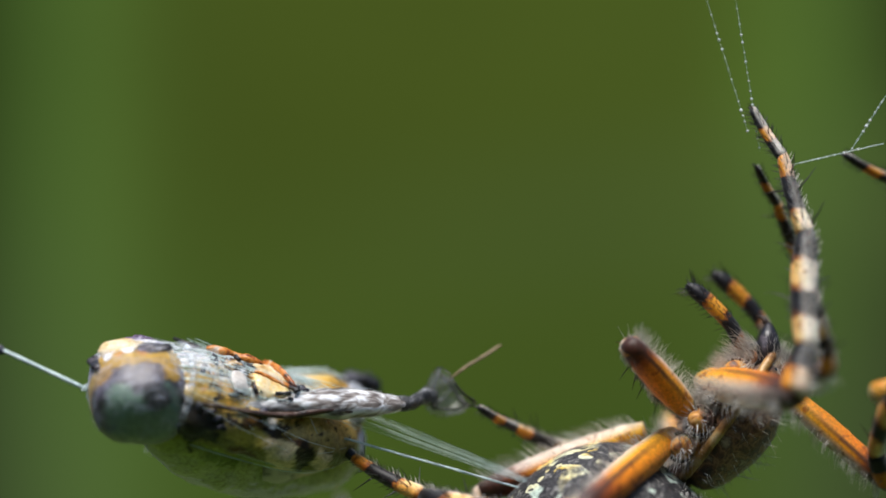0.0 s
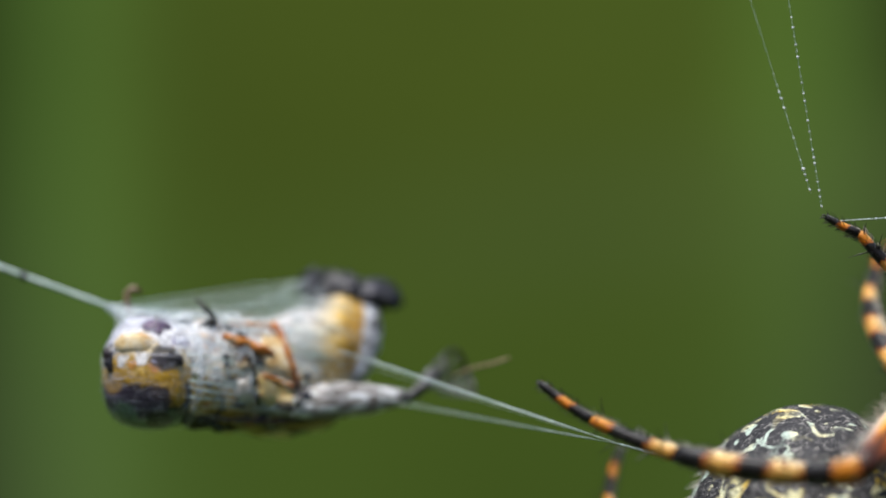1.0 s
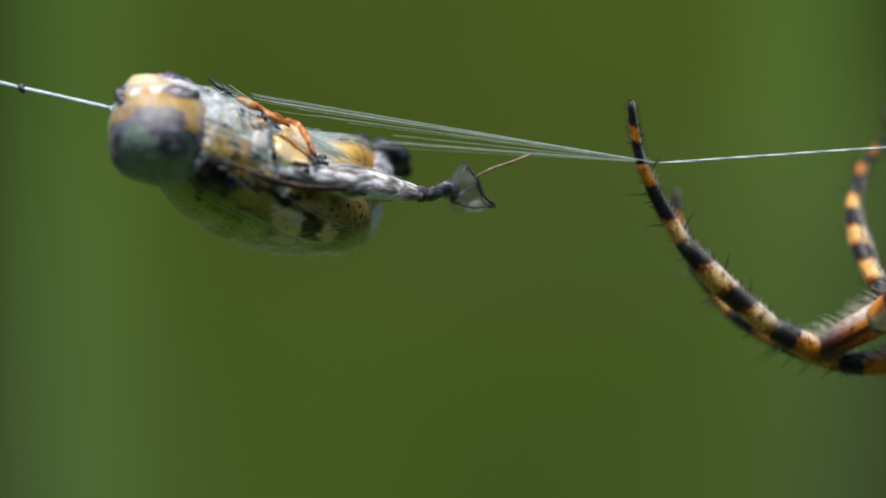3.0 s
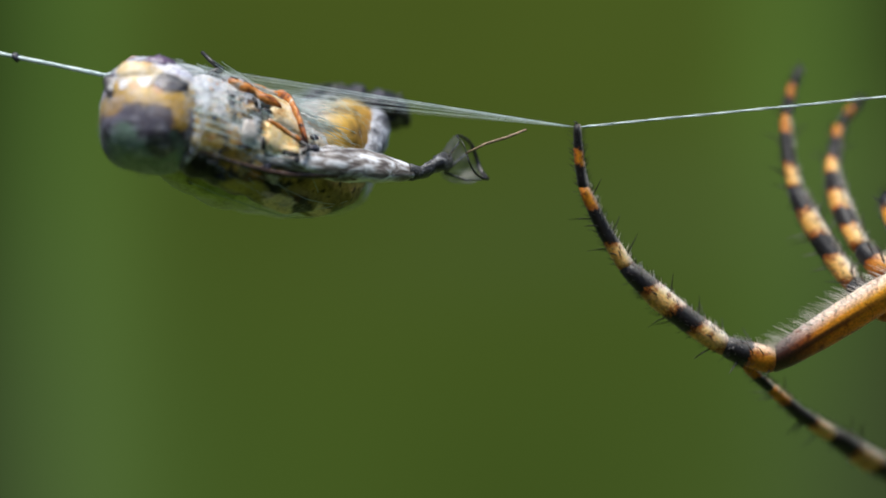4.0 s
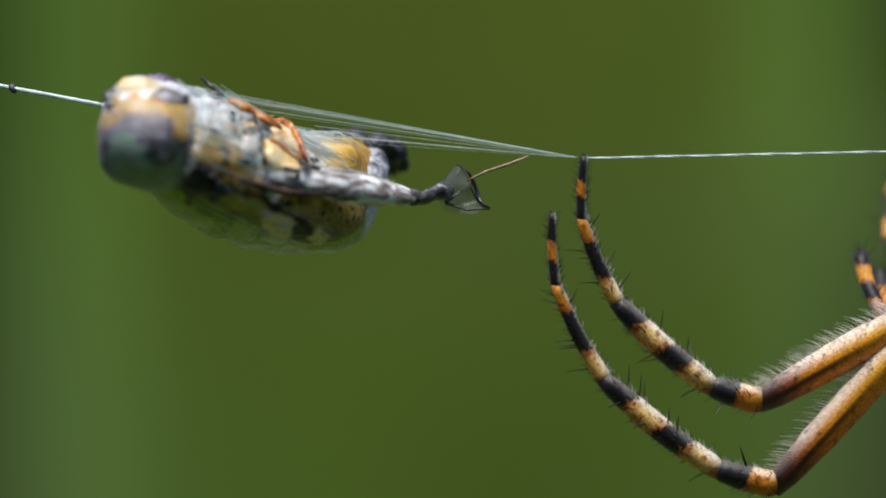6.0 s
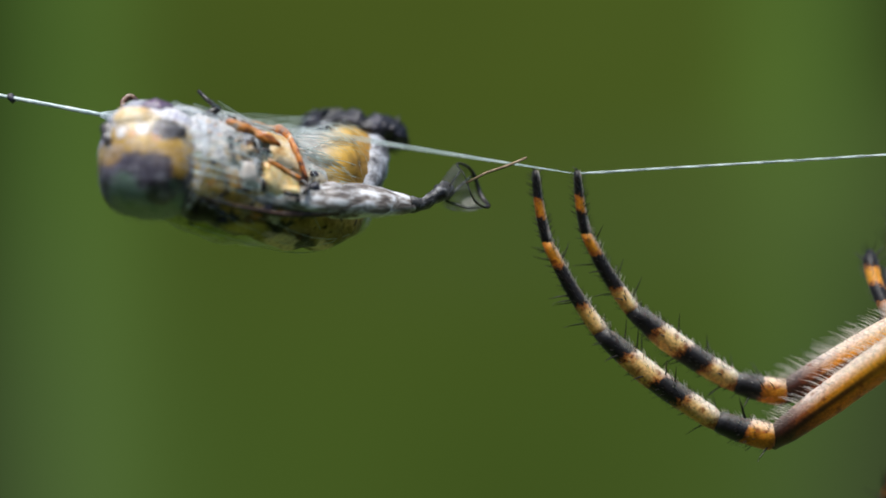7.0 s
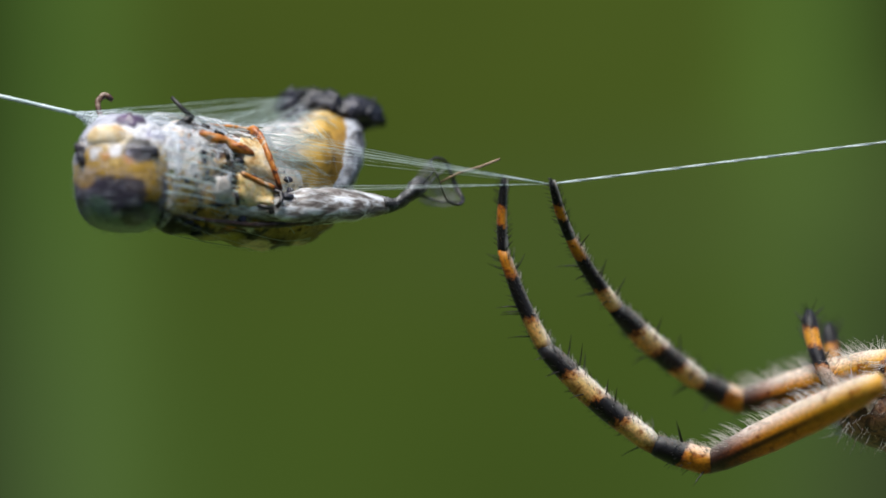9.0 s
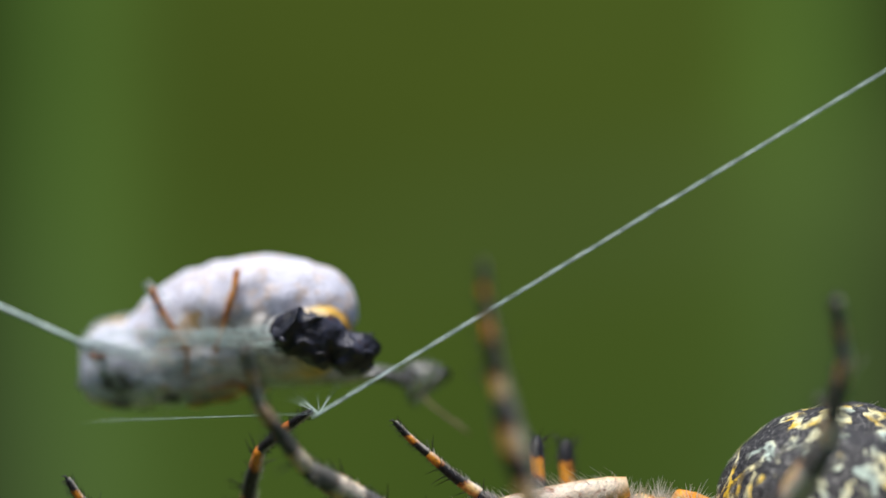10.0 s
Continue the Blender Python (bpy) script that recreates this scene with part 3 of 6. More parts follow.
# ---------------------------------------------------------------- wrapped prey
def painted(ob, axis):
    """Gives the mesh its skin colours, laid out along and round the body's axis."""
    me = ob.data
    co = np.empty(len(me.vertices) * 3)
    me.vertices.foreach_get("co", co)
    co = co.reshape(-1, 3) / U
    warp = np.array([[noise.noise(q / 24), noise.noise(q / 24 + Vector((9, 4, 2))), noise.noise(q / 8), noise.noise(q / 8 + Vector((5, 1, 7)))] for q in (Vector(w) for w in co)])
    ax = np.array([q[:3] for q in axis])
    yc, zc = np.interp(co[:, 0], ax[:, 0], ax[:, 1]), np.interp(co[:, 0], ax[:, 0], ax[:, 2])
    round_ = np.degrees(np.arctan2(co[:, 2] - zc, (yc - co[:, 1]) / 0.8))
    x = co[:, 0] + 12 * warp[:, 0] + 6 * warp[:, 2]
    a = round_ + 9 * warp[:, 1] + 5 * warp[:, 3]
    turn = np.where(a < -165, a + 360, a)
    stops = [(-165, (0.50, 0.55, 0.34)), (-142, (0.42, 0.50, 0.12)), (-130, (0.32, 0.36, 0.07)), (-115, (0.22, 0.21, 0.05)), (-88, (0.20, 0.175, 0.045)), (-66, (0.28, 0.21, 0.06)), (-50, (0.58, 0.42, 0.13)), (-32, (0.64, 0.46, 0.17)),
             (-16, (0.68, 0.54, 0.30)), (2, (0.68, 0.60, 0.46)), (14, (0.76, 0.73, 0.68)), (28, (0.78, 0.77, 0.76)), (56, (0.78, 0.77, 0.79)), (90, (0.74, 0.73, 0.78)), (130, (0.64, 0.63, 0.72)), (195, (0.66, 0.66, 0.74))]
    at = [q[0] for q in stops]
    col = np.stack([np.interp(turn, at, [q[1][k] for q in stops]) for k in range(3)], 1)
    for cx, ca, rx, ra, c in UPPER_SPOTS + LOWER_SPOTS + BAR_SPOTS:
        far = np.hypot((x - cx) / rx, (a - ca) / ra)
        f = np.clip((1.08 - far) / 0.22, 0, 1)[:, None] * 0.95
        col = col * (1 - f) + np.array(c) * f
    rust = np.clip((warp[:, 0] * 0.7 + warp[:, 3] * 0.5 - np.where(a > 60, 0.12, 0.22)) / 0.12, 0, 1) * np.clip((a + 40) / 30, 0, 1) * np.where(a > 90, 0.4, 0.7)
    col = col * (1 - rust[:, None]) + np.array((0.60, 0.38, 0.17)) * rust[:, None]
    for seed, size, least, c, part_of in ((3.0, 9, 0.40, (0.035, 0.018, 0.012), (a > -75) & (a < 45)), (8.0, 13, 0.40, (0.64, 0.26, 0.03), (a > -45) & (a < 40) & (x > -190)), (5.0, 16, 0.40, (0.80, 0.79, 0.78), (a > -40) & (a < 60))):
        grain = np.array([noise.noise(Vector(w) / size + Vector((seed, 0, seed))) for w in co])
        f = (np.clip((grain - least) / 0.08, 0, 1) * part_of)[:, None] * 0.9
        col = col * (1 - f) + np.array(c) * f
    col = col * (1 + 0.22 * warp[:, 2:3]) * (1 + 0.15 * warp[:, 3:4])
    skin = me.color_attributes.new("skin", "FLOAT_COLOR", "POINT")
    skin.data.foreach_set("color", np.concatenate([np.clip(col, 0.004, 0.9), np.ones((len(col), 1))], 1).astype(np.float32).ravel())
    return ob


def wrapped_prey():
    """A grasshopper bundled in silk: head, thorax, belly, stump with debris, hind leg, feelers."""
    prey = empty("wrapped_grasshopper", "dead yellow and brown grasshopper bundled in white silk", "grasshopper")
    axis = Vector((0.87, 0.49, 0.03)).normalized()
    tilt = axis.to_track_quat("X", "Z").to_matrix().to_4x4()
    # head: a blunt dome
    bm = bmesh.new()
    dome(bm, (87, 79, 100), 2.5, 0.05, 60)
    head = part("head", bm, M_HEAD, prey, "yellow and black insect head under silk")
    head.location = Vector((-252, -90, -163)) * U
    for name, at, r, mat, lab in (("compound_eye", (-66, -56, 22), (19, 7.5, 27), M_EYE, "black eye"), ("compound_eye", (-2, -6, 99), (38, 25, 10), M_DKGREY, "dark grey eye on the crown"), ("compound_eye", (26, -72, 16), (31, 7, 16), M_EYE, "black eye"),
                                  ("crown_spot", (8, -51, 76), (24, 16, 15), M_LILAC, "dark lilac spot")):
        bm = bmesh.new()
        blob(bm, at, r, 24, 16, 0.45, 15)
        part(name, bm, mat, head, lab)
    bm = bmesh.new()
    blob(bm, (-27, -67, 44), (38, 11, 22), 18, 12, 0.25, 16)
    part("face_plate", bm, M_CREAM, head, "cream face plate")
    bm = bmesh.new()
    dome(bm, (91, 83, 104), 2.5, 0.07, 40)
    part("silk_film", bm, M_FILM, head, "thin silk film over the head")
    # thorax in front, belly behind it
    line = smooth_line([(-226, -88, -161, 66), (-204, -82, -158, 86), (-182, -72, -157, 96), (-150, -55, -154, 102), (-60, -8, -152, 105), (20, 34, -148, 100), (84, 64, -136, 76), (120, 80, -128, 34)], 5)
    bm = bmesh.new()
    dense = smooth_line(line, 4)
    tube(bm, [q[:3] for q in dense], [q[3] for q in dense], 132, 0.68, 0.10, 34)
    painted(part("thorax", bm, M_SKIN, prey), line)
    bm = bmesh.new()
    back = smooth_line([(-214, -56, -160, 74), (-150, 22, -146, 86), (-70, 88, -124, 81), (10, 114, -110, 80), (80, 116, -98, 76), (124, 110, -86, 54), (150, 104, -82, 18)], 5)
    dense = smooth_line(back, 4)
    tube(bm, [q[:3] for q in dense], [q[3] for q in dense], 120, 1.0, 0.08, 40)
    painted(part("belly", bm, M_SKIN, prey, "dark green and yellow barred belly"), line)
    bm = bmesh.new()
    ring = [Vector((-196, -82, -156)) + tilt @ Vector((0, math.cos(a) * 76, math.sin(a) * 99)) for a in [k * 2 * math.pi / 40 for k in range(41)]]
    tube(bm, ring, 6.5, 12, 1.0, 0.4, 14, cap=False)
    part("collar", bm, M_VEIL, prey, "pale silk collar behind the head")
    bm = bmesh.new()
    band = smooth_line([(-240, -90, -152, 92), (-218, -87, -154, 101), (-190, -77, -154, 105), (-150, -56, -152, 109), (-104, -32, -151, 111)], 5)
    tube(bm, [q[:3] for q in band], [q[3] for q in band], 48, 0.74, 0.08, 30, cap=False)
    part("silk_band", bm, M_BAND, prey, "thick white silk behind the head")
    # stump that rises to the debris, white behind and amber in front
    stump = smooth_line([(-70, 60, -140, 78), (-16, 62, -122, 92), (44, 62, -98, 93), (82, 76, -58, 78), (102, 88, -14, 56), (112, 94, 16, 32)], 5)
    bm = bmesh.new()
    tube(bm, [q[:3] for q in stump], [q[3] for q in stump], 28, 1.0, 0.10, 40)
    part("abdomen", bm, M_FLANK, prey, "abdomen, cream under silk and amber at its end")
    bm = bmesh.new()
    rim = smooth_line([(112, 30, -154, 12), (128, 40, -116, 24), (138, 52, -72, 29), (140, 64, -26, 26), (134, 74, 10, 12)], 4)
    tube(bm, [q[:3] for q in rim], [q[3] for q in rim], 16, 1.1, 0.2, 18)
    part("wing_edge", bm, M_GREY, prey, "grey silked wing edge")
    bm = bmesh.new()
    crust = smooth_line([(14, 108, 44, 10), (40, 104, 42, 26), (80, 98, 34, 30), (120, 92, 26, 30), (160, 86, 22, 27), (190, 82, 16, 22), (202, 80, 12, 8)], 8)
    for row in tube(bm, [q[:3] for q in crust], [q[3] for q in crust], 44, 1.5):
        for v in row:
            q = v.co
            v.co = q + Vector((noise.noise(q / 30), noise.noise(q / 30 + Vector((7, 0, 0))), noise.noise(q / 30 + Vector((0, 9, 0))))) * 17 \
                + Vector((noise.noise(q / 9), noise.noise(q / 9 + Vector((3, 0, 0))), noise.noise(q / 9 + Vector((0, 5, 0))))) * 5
    for k in range(12):
        c = crust[rng.randrange(3, len(crust) - 3)]
        a = rng.uniform(-0.6, 3.6)
        root = Vector(c[:3]) + Vector((0, math.cos(a) * c[3] * 1.2, math.sin(a) * c[3] * 0.8))
        tube(bm, [root, root + Vector((rng.uniform(-8, 8), math.cos(a) * 9, math.sin(a) * 9)), root + Vector((rng.uniform(-14, 14), math.cos(a) * 16, math.sin(a) * 17))], [8, 5, 1], 6)
    part("debris", bm, M_CROWN, prey, "charred black crumbly debris")
    # hind leg
    bm = bmesh.new()
    thigh = smooth_line([(-150, -92, -206, 5), (-60, -64, -214, 12), (10, -54, -208, 24), (70, -40, -198, 33), (140, -24, -190, 29), (190, -12, -184, 19), (212, -8, -180, 13)], 5)
    tube(bm, [q[:3] for q in thigh], [q[3] for q in thigh], 22, 0.75, 0.14, 26)
    part("hind_femur", bm, M_FIBRE, prey, "silk-coated grey hind thigh")
    bm = bmesh.new()
    keel = smooth_line([(-176, -106, -236, 2), (-120, -88, -240, 4), (-60, -66, -240, 5), (0, -50, -236, 6), (60, -46, -228, 6), (130, -26, -214, 5), (196, -12, -198, 3)], 5)
    tube(bm, [q[:3] for q in keel], [q[3] for q in keel], 10, 1.0, 0.3, 12)
    part("thigh_keel", bm, M_KEEL, prey, "dark brown lower edge of the thigh")
    bm = bmesh.new()
    shin = smooth_line([(200, -10, -184, 14), (226, -6, -178, 12), (246, -2, -160, 12), (262, 8, -142, 16), (272, 22, -132, 13)], 4)
    tube(bm, [q[:3] for q in shin], [q[3] for q in shin], 12, 1.0, 0.3, 12)
    part("hind_tibia", bm, M_DKGREY, prey, "dark dried shin")
    way = Vector((0.80, -0.50, 0.32)).normalized()
    ea = Vector((0.36, 0.0, -0.92))
    ea = (ea - way * ea.dot(way)).normalized()
    eb = way.cross(ea)
    rimc = Vector((314, 2, -132))
    bm = bmesh.new()
    circle = [rimc + 47 * (math.cos(a) * ea + math.sin(a) * eb) + 4 * math.sin(3 * a) * way for a in [k * 2 * math.pi / 48 for k in range(49)]]
    tube(bm, circle, [2.5 + 1.5 * math.sin(k * 0.13) for k in range(49)], 8, 1.0, 0.3, 8)
    arch = part("hoop", bm, M_EYE, prey, "black wiry rim of a dried foot")
    bm = bmesh.new()
    rows = []
    for h, r in ((-58, 12), (-50, 24), (-38, 34), (-22, 42), (-8, 46), (0, 47)):
        c = rimc + way * h + Vector((-6, 6, 4)) * (-h / 58)
        rows.append([bm.verts.new(c + r * (1 + 0.14 * noise.noise(Vector((math.cos(a) * 2, math.sin(a) * 2, h / 20)))) * (math.cos(a) * ea + math.sin(a) * eb)) for a in [k * 2 * math.pi / 32 for k in range(32)]])
    for r0, r1 in zip(rows, rows[1:]):
        for k in range(32):
            bm.faces.new((r0[k], r0[(k + 1) % 32], r1[(k + 1) % 32], r1[k]))
    part("membrane", bm, M_MEMBRANE, arch, "clear grey membrane")
    for a in (0.6, 2.4, 4.4):
        bm = bmesh.new()
        tube(bm, [rimc - way * 56, rimc - way * 30 + 30 * (math.cos(a) * ea + math.sin(a) * eb), rimc + 46 * (math.cos(a) * ea + math.sin(a) * eb)], [3, 2, 1.4], 6)
        part("rib", bm, M_DKGREY, arch)
    bm = bmesh.new()
    tube(bm, [(300, -20, -142), (334, -34, -128), (372, -48, -120), (404, -60, -110)], [1.8, 2.4, 2.8, 2.2], 7, 1, 0.3, 10)
    part("straw", bm, M_STRAW, prey, "dry straw splinter")
    forms = [(q, 0.68) for q in line[::2]] + [(q, 1.0) for q in stump[::2]] + [(q, 0.75) for q in thigh[::2]]

    def front(x, z):
        """The near side of the bundle at x, z."""
        best = 60.0
        for q, k in forms:
            h = q[3] ** 2 - (x - q[0]) ** 2 - (z - q[2]) ** 2
            if h > 0:
                best = min(best, q[1] - k * math.sqrt(h))
        return best

    def plate(name, corners, lift, material, label):
        """A thin curved scale that lies on the near side of the bundle between four corners (x, z)."""
        bm = bmesh.new()
        n, m = 12, 10
        layers = []
        for sunk in (0.0, 5.0):
            grid = []
            for i in range(n + 1):
                row = []
                for k in range(m + 1):
                    u, v = i / n, k / m
                    x, z = (sum(w * c[h] for w, c in zip(((1 - u) * (1 - v), u * (1 - v), u * v, (1 - u) * v), corners)) for h in (0, 1))
                    rim = 1 - (2 * abs(u - 0.5)) ** 6 - (2 * abs(v - 0.5)) ** 6
                    q = Vector((x, 0, z))
                    x, z = x + 7 * noise.noise(q / 14), z + 7 * noise.noise(q / 14 + Vector((4, 0, 0)))
                    row.append(bm.verts.new((x, front(x, z) - lift * max(0.1, rim) - 1.5 * noise.noise(q / 9) + sunk, z)))
                grid.append(row)
            layers.append(grid)
        for g, flip in zip(layers, (1, -1)):
            for i in range(n):
                for k in range(m):
                    bm.faces.new((g[i][k], g[i + 1][k], g[i + 1][k + 1], g[i][k + 1])[::flip])
        edge = [(i, 0) for i in range(n)] + [(n, k) for k in range(m)] + [(i, m) for i in range(n, 0, -1)] + [(0, k) for k in range(m, 0, -1)]
        for (i, k), (j, h) in zip(edge, edge[1:] + edge[:1]):
            bm.faces.new((layers[0][i][k], layers[1][i][k], layers[1][j][h], layers[0][j][h]))
        bmesh.ops.recalc_face_normals(bm, faces=bm.faces)
        return part(name, bm, material, prey, label)

    plate("amber_plate", ((-60, -156), (12, -172), (4, -208), (-56, -212)), 12, M_AMBER, "translucent amber body plate")
    plate("cream_plate", ((-58, -80), (-18, -72), (12, -160), (-48, -154)), 10, M_CREAM, "cream plate between the legs")
    plate("white_flap", ((-98, -170), (-70, -166), (-64, -206), (-94, -212)), 10, M_WHITE, "loose white flap of skin")
    plate("back_plate", ((-108, -66), (-36, -58), (-2, -112), (-62, -116)), 4, M_SPOTTED, "white body plate with brown dots")
    plate("side_plate", ((-106, -120), (-68, -116), (-58, -150), (-96, -158)), 8, M_SIDE, "brown and cream mottled side plate")

    # feelers, fore legs and claws
    bm = bmesh.new()
    hook = smooth_line([(-288, -60, -74, 6), (-300, -46, -38, 5), (-306, -40, -10, 5), (-294, -38, 4, 6), (-280, -36, -4, 4)], 5)
    tube(bm, [q[:3] for q in hook], [q[3] for q in hook], 9, 1, 0.3, 8)
    part("feeler", bm, M_BROWN, prey, "brown curled feeler")
    bm = bmesh.new()
    tube(bm, [(-174, -104, -22), (-158, -104, -40), (-138, -104, -58)], [3.2, 4.2, 5], 7)
    tube(bm, [(-136, -104, -56), (-146, -106, -66), (-166, -104, -74)], [5, 8, 4], 7)
    part("black_spine", bm, M_BRISTLE, prey)
    fore = (("fore_leg", [(-124, 0, -92, 5), (-98, 0, -100, 9), (-78, 0, -100, 6), (-60, 0, -110, 9), (-40, 0, -115, 7), (-30, 0, -119, 3)]), ("fore_leg", [(-50, 0, -158, 3), (-20, 0, -168, 4.5), (18, 0, -178, 4.5)]),
            ("mid_leg", [(-34, 0, -58, 8), (-18, 0, -80, 7), (-2, 0, -120, 5.5), (18, 0, -176, 5)]), ("mid_leg", [(-112, 0, -68, 3), (-70, 0, -62, 4), (-32, 0, -60, 5)]),
            ("far_leg", [(-226, 98, -50, 7), (-188, 48, -46, 9), (-138, 0, -44, 7)]), ("far_leg", [(-138, 0, -44, 6), (-134, -30, -52, 6), (-130, -60, -60, 5)]),
            ("far_leg", [(-78, 168, -52, 7), (-76, 120, -30, 8), (-82, 60, -40, 6), (-88, 0, -48, 4)]))
    for name, pts in fore:
        bm = bmesh.new()
        q = smooth_line(pts, 6)
        if name != "far_leg":
            q = [(w[0], front(w[0], w[2]) - 9 - 0.4 * w[3], w[2], w[3]) for w in q]
        tube(bm, [w[:3] for w in q], [w[3] for w in q], 12, 0.8, 0.35, 10)
        part(name, bm, M_ORANGE, prey, "orange insect leg bound by silk")
    for pts in ([(6, 0, -180), (19, 0, -182), (20, 0, -200), (12, 0, -214)], [(-78, 0, -122), (-73, 0, -138)], [(-58, 0, -194), (-55, 0, -214)], [(-22, 0, -212), (6, 0, -217)], [(-98, 0, -82), (-82, 0, -90)], [(-120, 0, -70), (-108, 0, -76)]):
        bm = bmesh.new()
        tube(bm, [(q[0], front(q[0], q[2]) - 12, q[2]) for q in pts], [3.8] * len(pts), 7, 1, 0.35, 8)
        part("claw", bm, M_BRISTLE, prey, "black claw")
    bm = bmesh.new()
    for k in range(24):
        f = rng.random()
        x, z = (-190 + 90 * f, rng.uniform(-256, -244)) if k < 8 else (-180 + 220 * f, rng.uniform(-246, -90))
        c = Vector((x, front(x, z) - 1, z))
        blob(bm, c, [rng.uniform(3, 14), rng.uniform(3, 8), rng.uniform(3, 9)], 8, 6, 0.4, 8)
    tagged(part("dark_fragment", bm, M_CROWN, prey, "dark crumbs stuck in the silk"), kind="stuff")
    # silk: close wrap, veil and loose strands
    bm = bmesh.new()
    wrap = smooth_line([(-212, -86, -158, 96), (-150, -55, -154, 108), (-60, -8, -152, 111), (20, 34, -148, 106), (84, 64, -136, 82), (122, 80, -128, 40)], 6)
    tube(bm, [q[:3] for q in wrap], [q[3] for q in wrap], 40, 0.71, 0.07, 40, cap=False)
    part("silk_wrap", bm, M_WRAP, prey, "white silk wound round the body")
    bm = bmesh.new()
    knot = Vector((-336, -26, -30))
    cone = smooth_line([(-345, -26, -28, 4), (-322, -34, -38, 13), (-298, -46, -56, 30), (-270, -64, -86, 54), (-236, -84, -122, 80)], 6)
    tube(bm, [q[:3] for q in cone], [q[3] for q in cone], 24, 1.0, 0.12, 24, cap=False)
    part("silk_cone", bm, M_VEIL, prey, "silk cone drawn to the line")
    bm = bmesh.new()
    for k in range(26):
        a, wide = rng.uniform(0, 6.28), rng.uniform(0.2, 1.0)
        pts = []
        for q in cone[:-4:2]:
            pts.append(Vector(q[:3]) + tilt @ Vector((0, math.cos(a) * q[3] * wide, math.sin(a) * q[3] * wide)))
        tube(bm, pts, [rng.uniform(0.8, 1.8)] * 2 + [rng.uniform(0.4, 1.0)] * (len(pts) - 2), 4, cap=False)
    tagged(part("silk_cord", bm, M_SILK, prey, "white silk cords gathered to the line"), kind="stuff")

    bm = bmesh.new()
    ridge = smooth_line([(-338, -28, -32, 5), (-290, -48, -56, 18), (-210, -60, -60, 22), (-120, -34, -56, 22), (-40, 0, -56, 22), (20, 40, -36, 28), (50, 70, 10, 20)], 6)
    tube(bm, [q[:3] for q in ridge], [q[3] for q in ridge], 20, 1.7, 0.2, 30, cap=False)
    part("silk_wrap", bm, M_VEIL, prey, "bright silk drawn along the top")

    bm = bmesh.new()
    tent = smooth_line([(-240, 104, -62, 8), (-190, 52, -62, 26), (-138, 0, -60, 28), (-126, -56, -76, 10)], 6)
    tube(bm, [q[:3] for q in tent], [q[3] for q in tent], 20, 1.0, 0.25, 24, cap=False)
    part("silk_tent", bm, M_VEIL, prey, "silk drawn over a bent leg")

    def strand(bm, a, b, sag, r):
        a, b = Vector(a), Vector(b)
        pts = []
        for i in range(7):
            f = i / 6
            q = a.lerp(b, f) + Vector((0, 0, -sag * math.sin(math.pi * f)))
            pts.append(q + Vector((rng.uniform(-1, 1), rng.uniform(-1, 1), rng.uniform(-1, 1))) * 1.5)
        tube(bm, pts, r, 3, cap=False)

    bm = bmesh.new()
    for k in range(38):
        top = (20 + rng.uniform(-10, 70), 96 + rng.uniform(-30, 30), 52 + rng.uniform(-40, 6))
        foot = knot + Vector((rng.uniform(0, 60), rng.uniform(-30, 40), rng.uniform(-16, 6))) if k % 3 else (rng.uniform(-260, -60), rng.uniform(-60, 60), rng.uniform(-76, -54))
        strand(bm, foot, top, rng.uniform(-4, 26), rng.choice((0.2, 0.3, 0.4, 0.8)))
    for k in range(26):
        x = rng.uniform(-60, 130)
        strand(bm, knot + Vector((rng.uniform(0, 40), rng.uniform(-14, 10), rng.uniform(-14, 4))), (x, front(x, -80) - rng.uniform(2, 16), rng.uniform(-84, -62)), rng.uniform(-6, 4), rng.choice((0.3, 0.4, 0.6)))
    for z0, z1, wide in ((-150, -166, 1.6), (-176, -196, 2.2), (-190, -206, 1.4), (-206, -214, 1.8), (-128, -150, 1.3)):
        pts = []
        for i in range(12):
            px, pz = -196 + 18 * i, z0 + (z1 - z0) * i / 11
            pts.append((px, front(px, pz) - 5, pz))
        tube(bm, pts, [wide * (1 - 0.06 * i) for i in range(12)], 6, 0.5, 0.3, 9)
    for k in range(16):
        strand(bm, (rng.uniform(-200, -120), rng.uniform(-120, -90), rng.uniform(-64, -46)), (60 + 3 * k, front(60 + 3 * k, -100 - 2 * k) - 3, -100 - 2 * k), rng.uniform(-4, 8), rng.choice((0.3, 0.4, 0.6)))
    for k in range(44):
        x, z, tip = rng.uniform(-200, -90), rng.uniform(-225, -110), rng.uniform(-0.30, 0.12)
        pts = []
        for i in range(10):
            px = x + 17 * i
            pz = z + tip * 17 * i
            pts.append((px, front(px, pz) - 4 - 3 * math.sin(i * 0.35), pz))
        pts = [q for q in pts if q[1] < 40]
        if len(pts) > 3:
            tube(bm, pts, rng.choice((0.2, 0.3, 0.55)), 3, cap=False)
    for k in range(64):
        if k % 10 < 8:
            x, z, a, run = rng.uniform(10, 120), rng.uniform(-170, 0), rng.uniform(-1.3, 0.7), rng.uniform(40, 130)
        else:
            x, z, a, run = rng.uniform(-220, 60), rng.choice((-1, 1)) * rng.uniform(0, 65) - 150, rng.gauss(-0.03, 0.12), rng.uniform(80, 260)
        pts = []
        for i in range(10):
            px, pz = x + math.cos(a) * run * (i / 9 - 0.5), z + math.sin(a) * run * (i / 9 - 0.5)
            py = front(px, pz)
            if py < 55:
                pts.append((px, py - 3 - 3 * math.sin(i * 0.35), pz))
        if len(pts) > 3:
            tube(bm, pts, rng.choice((0.2, 0.3, 0.4, 0.8)), 3, cap=False)
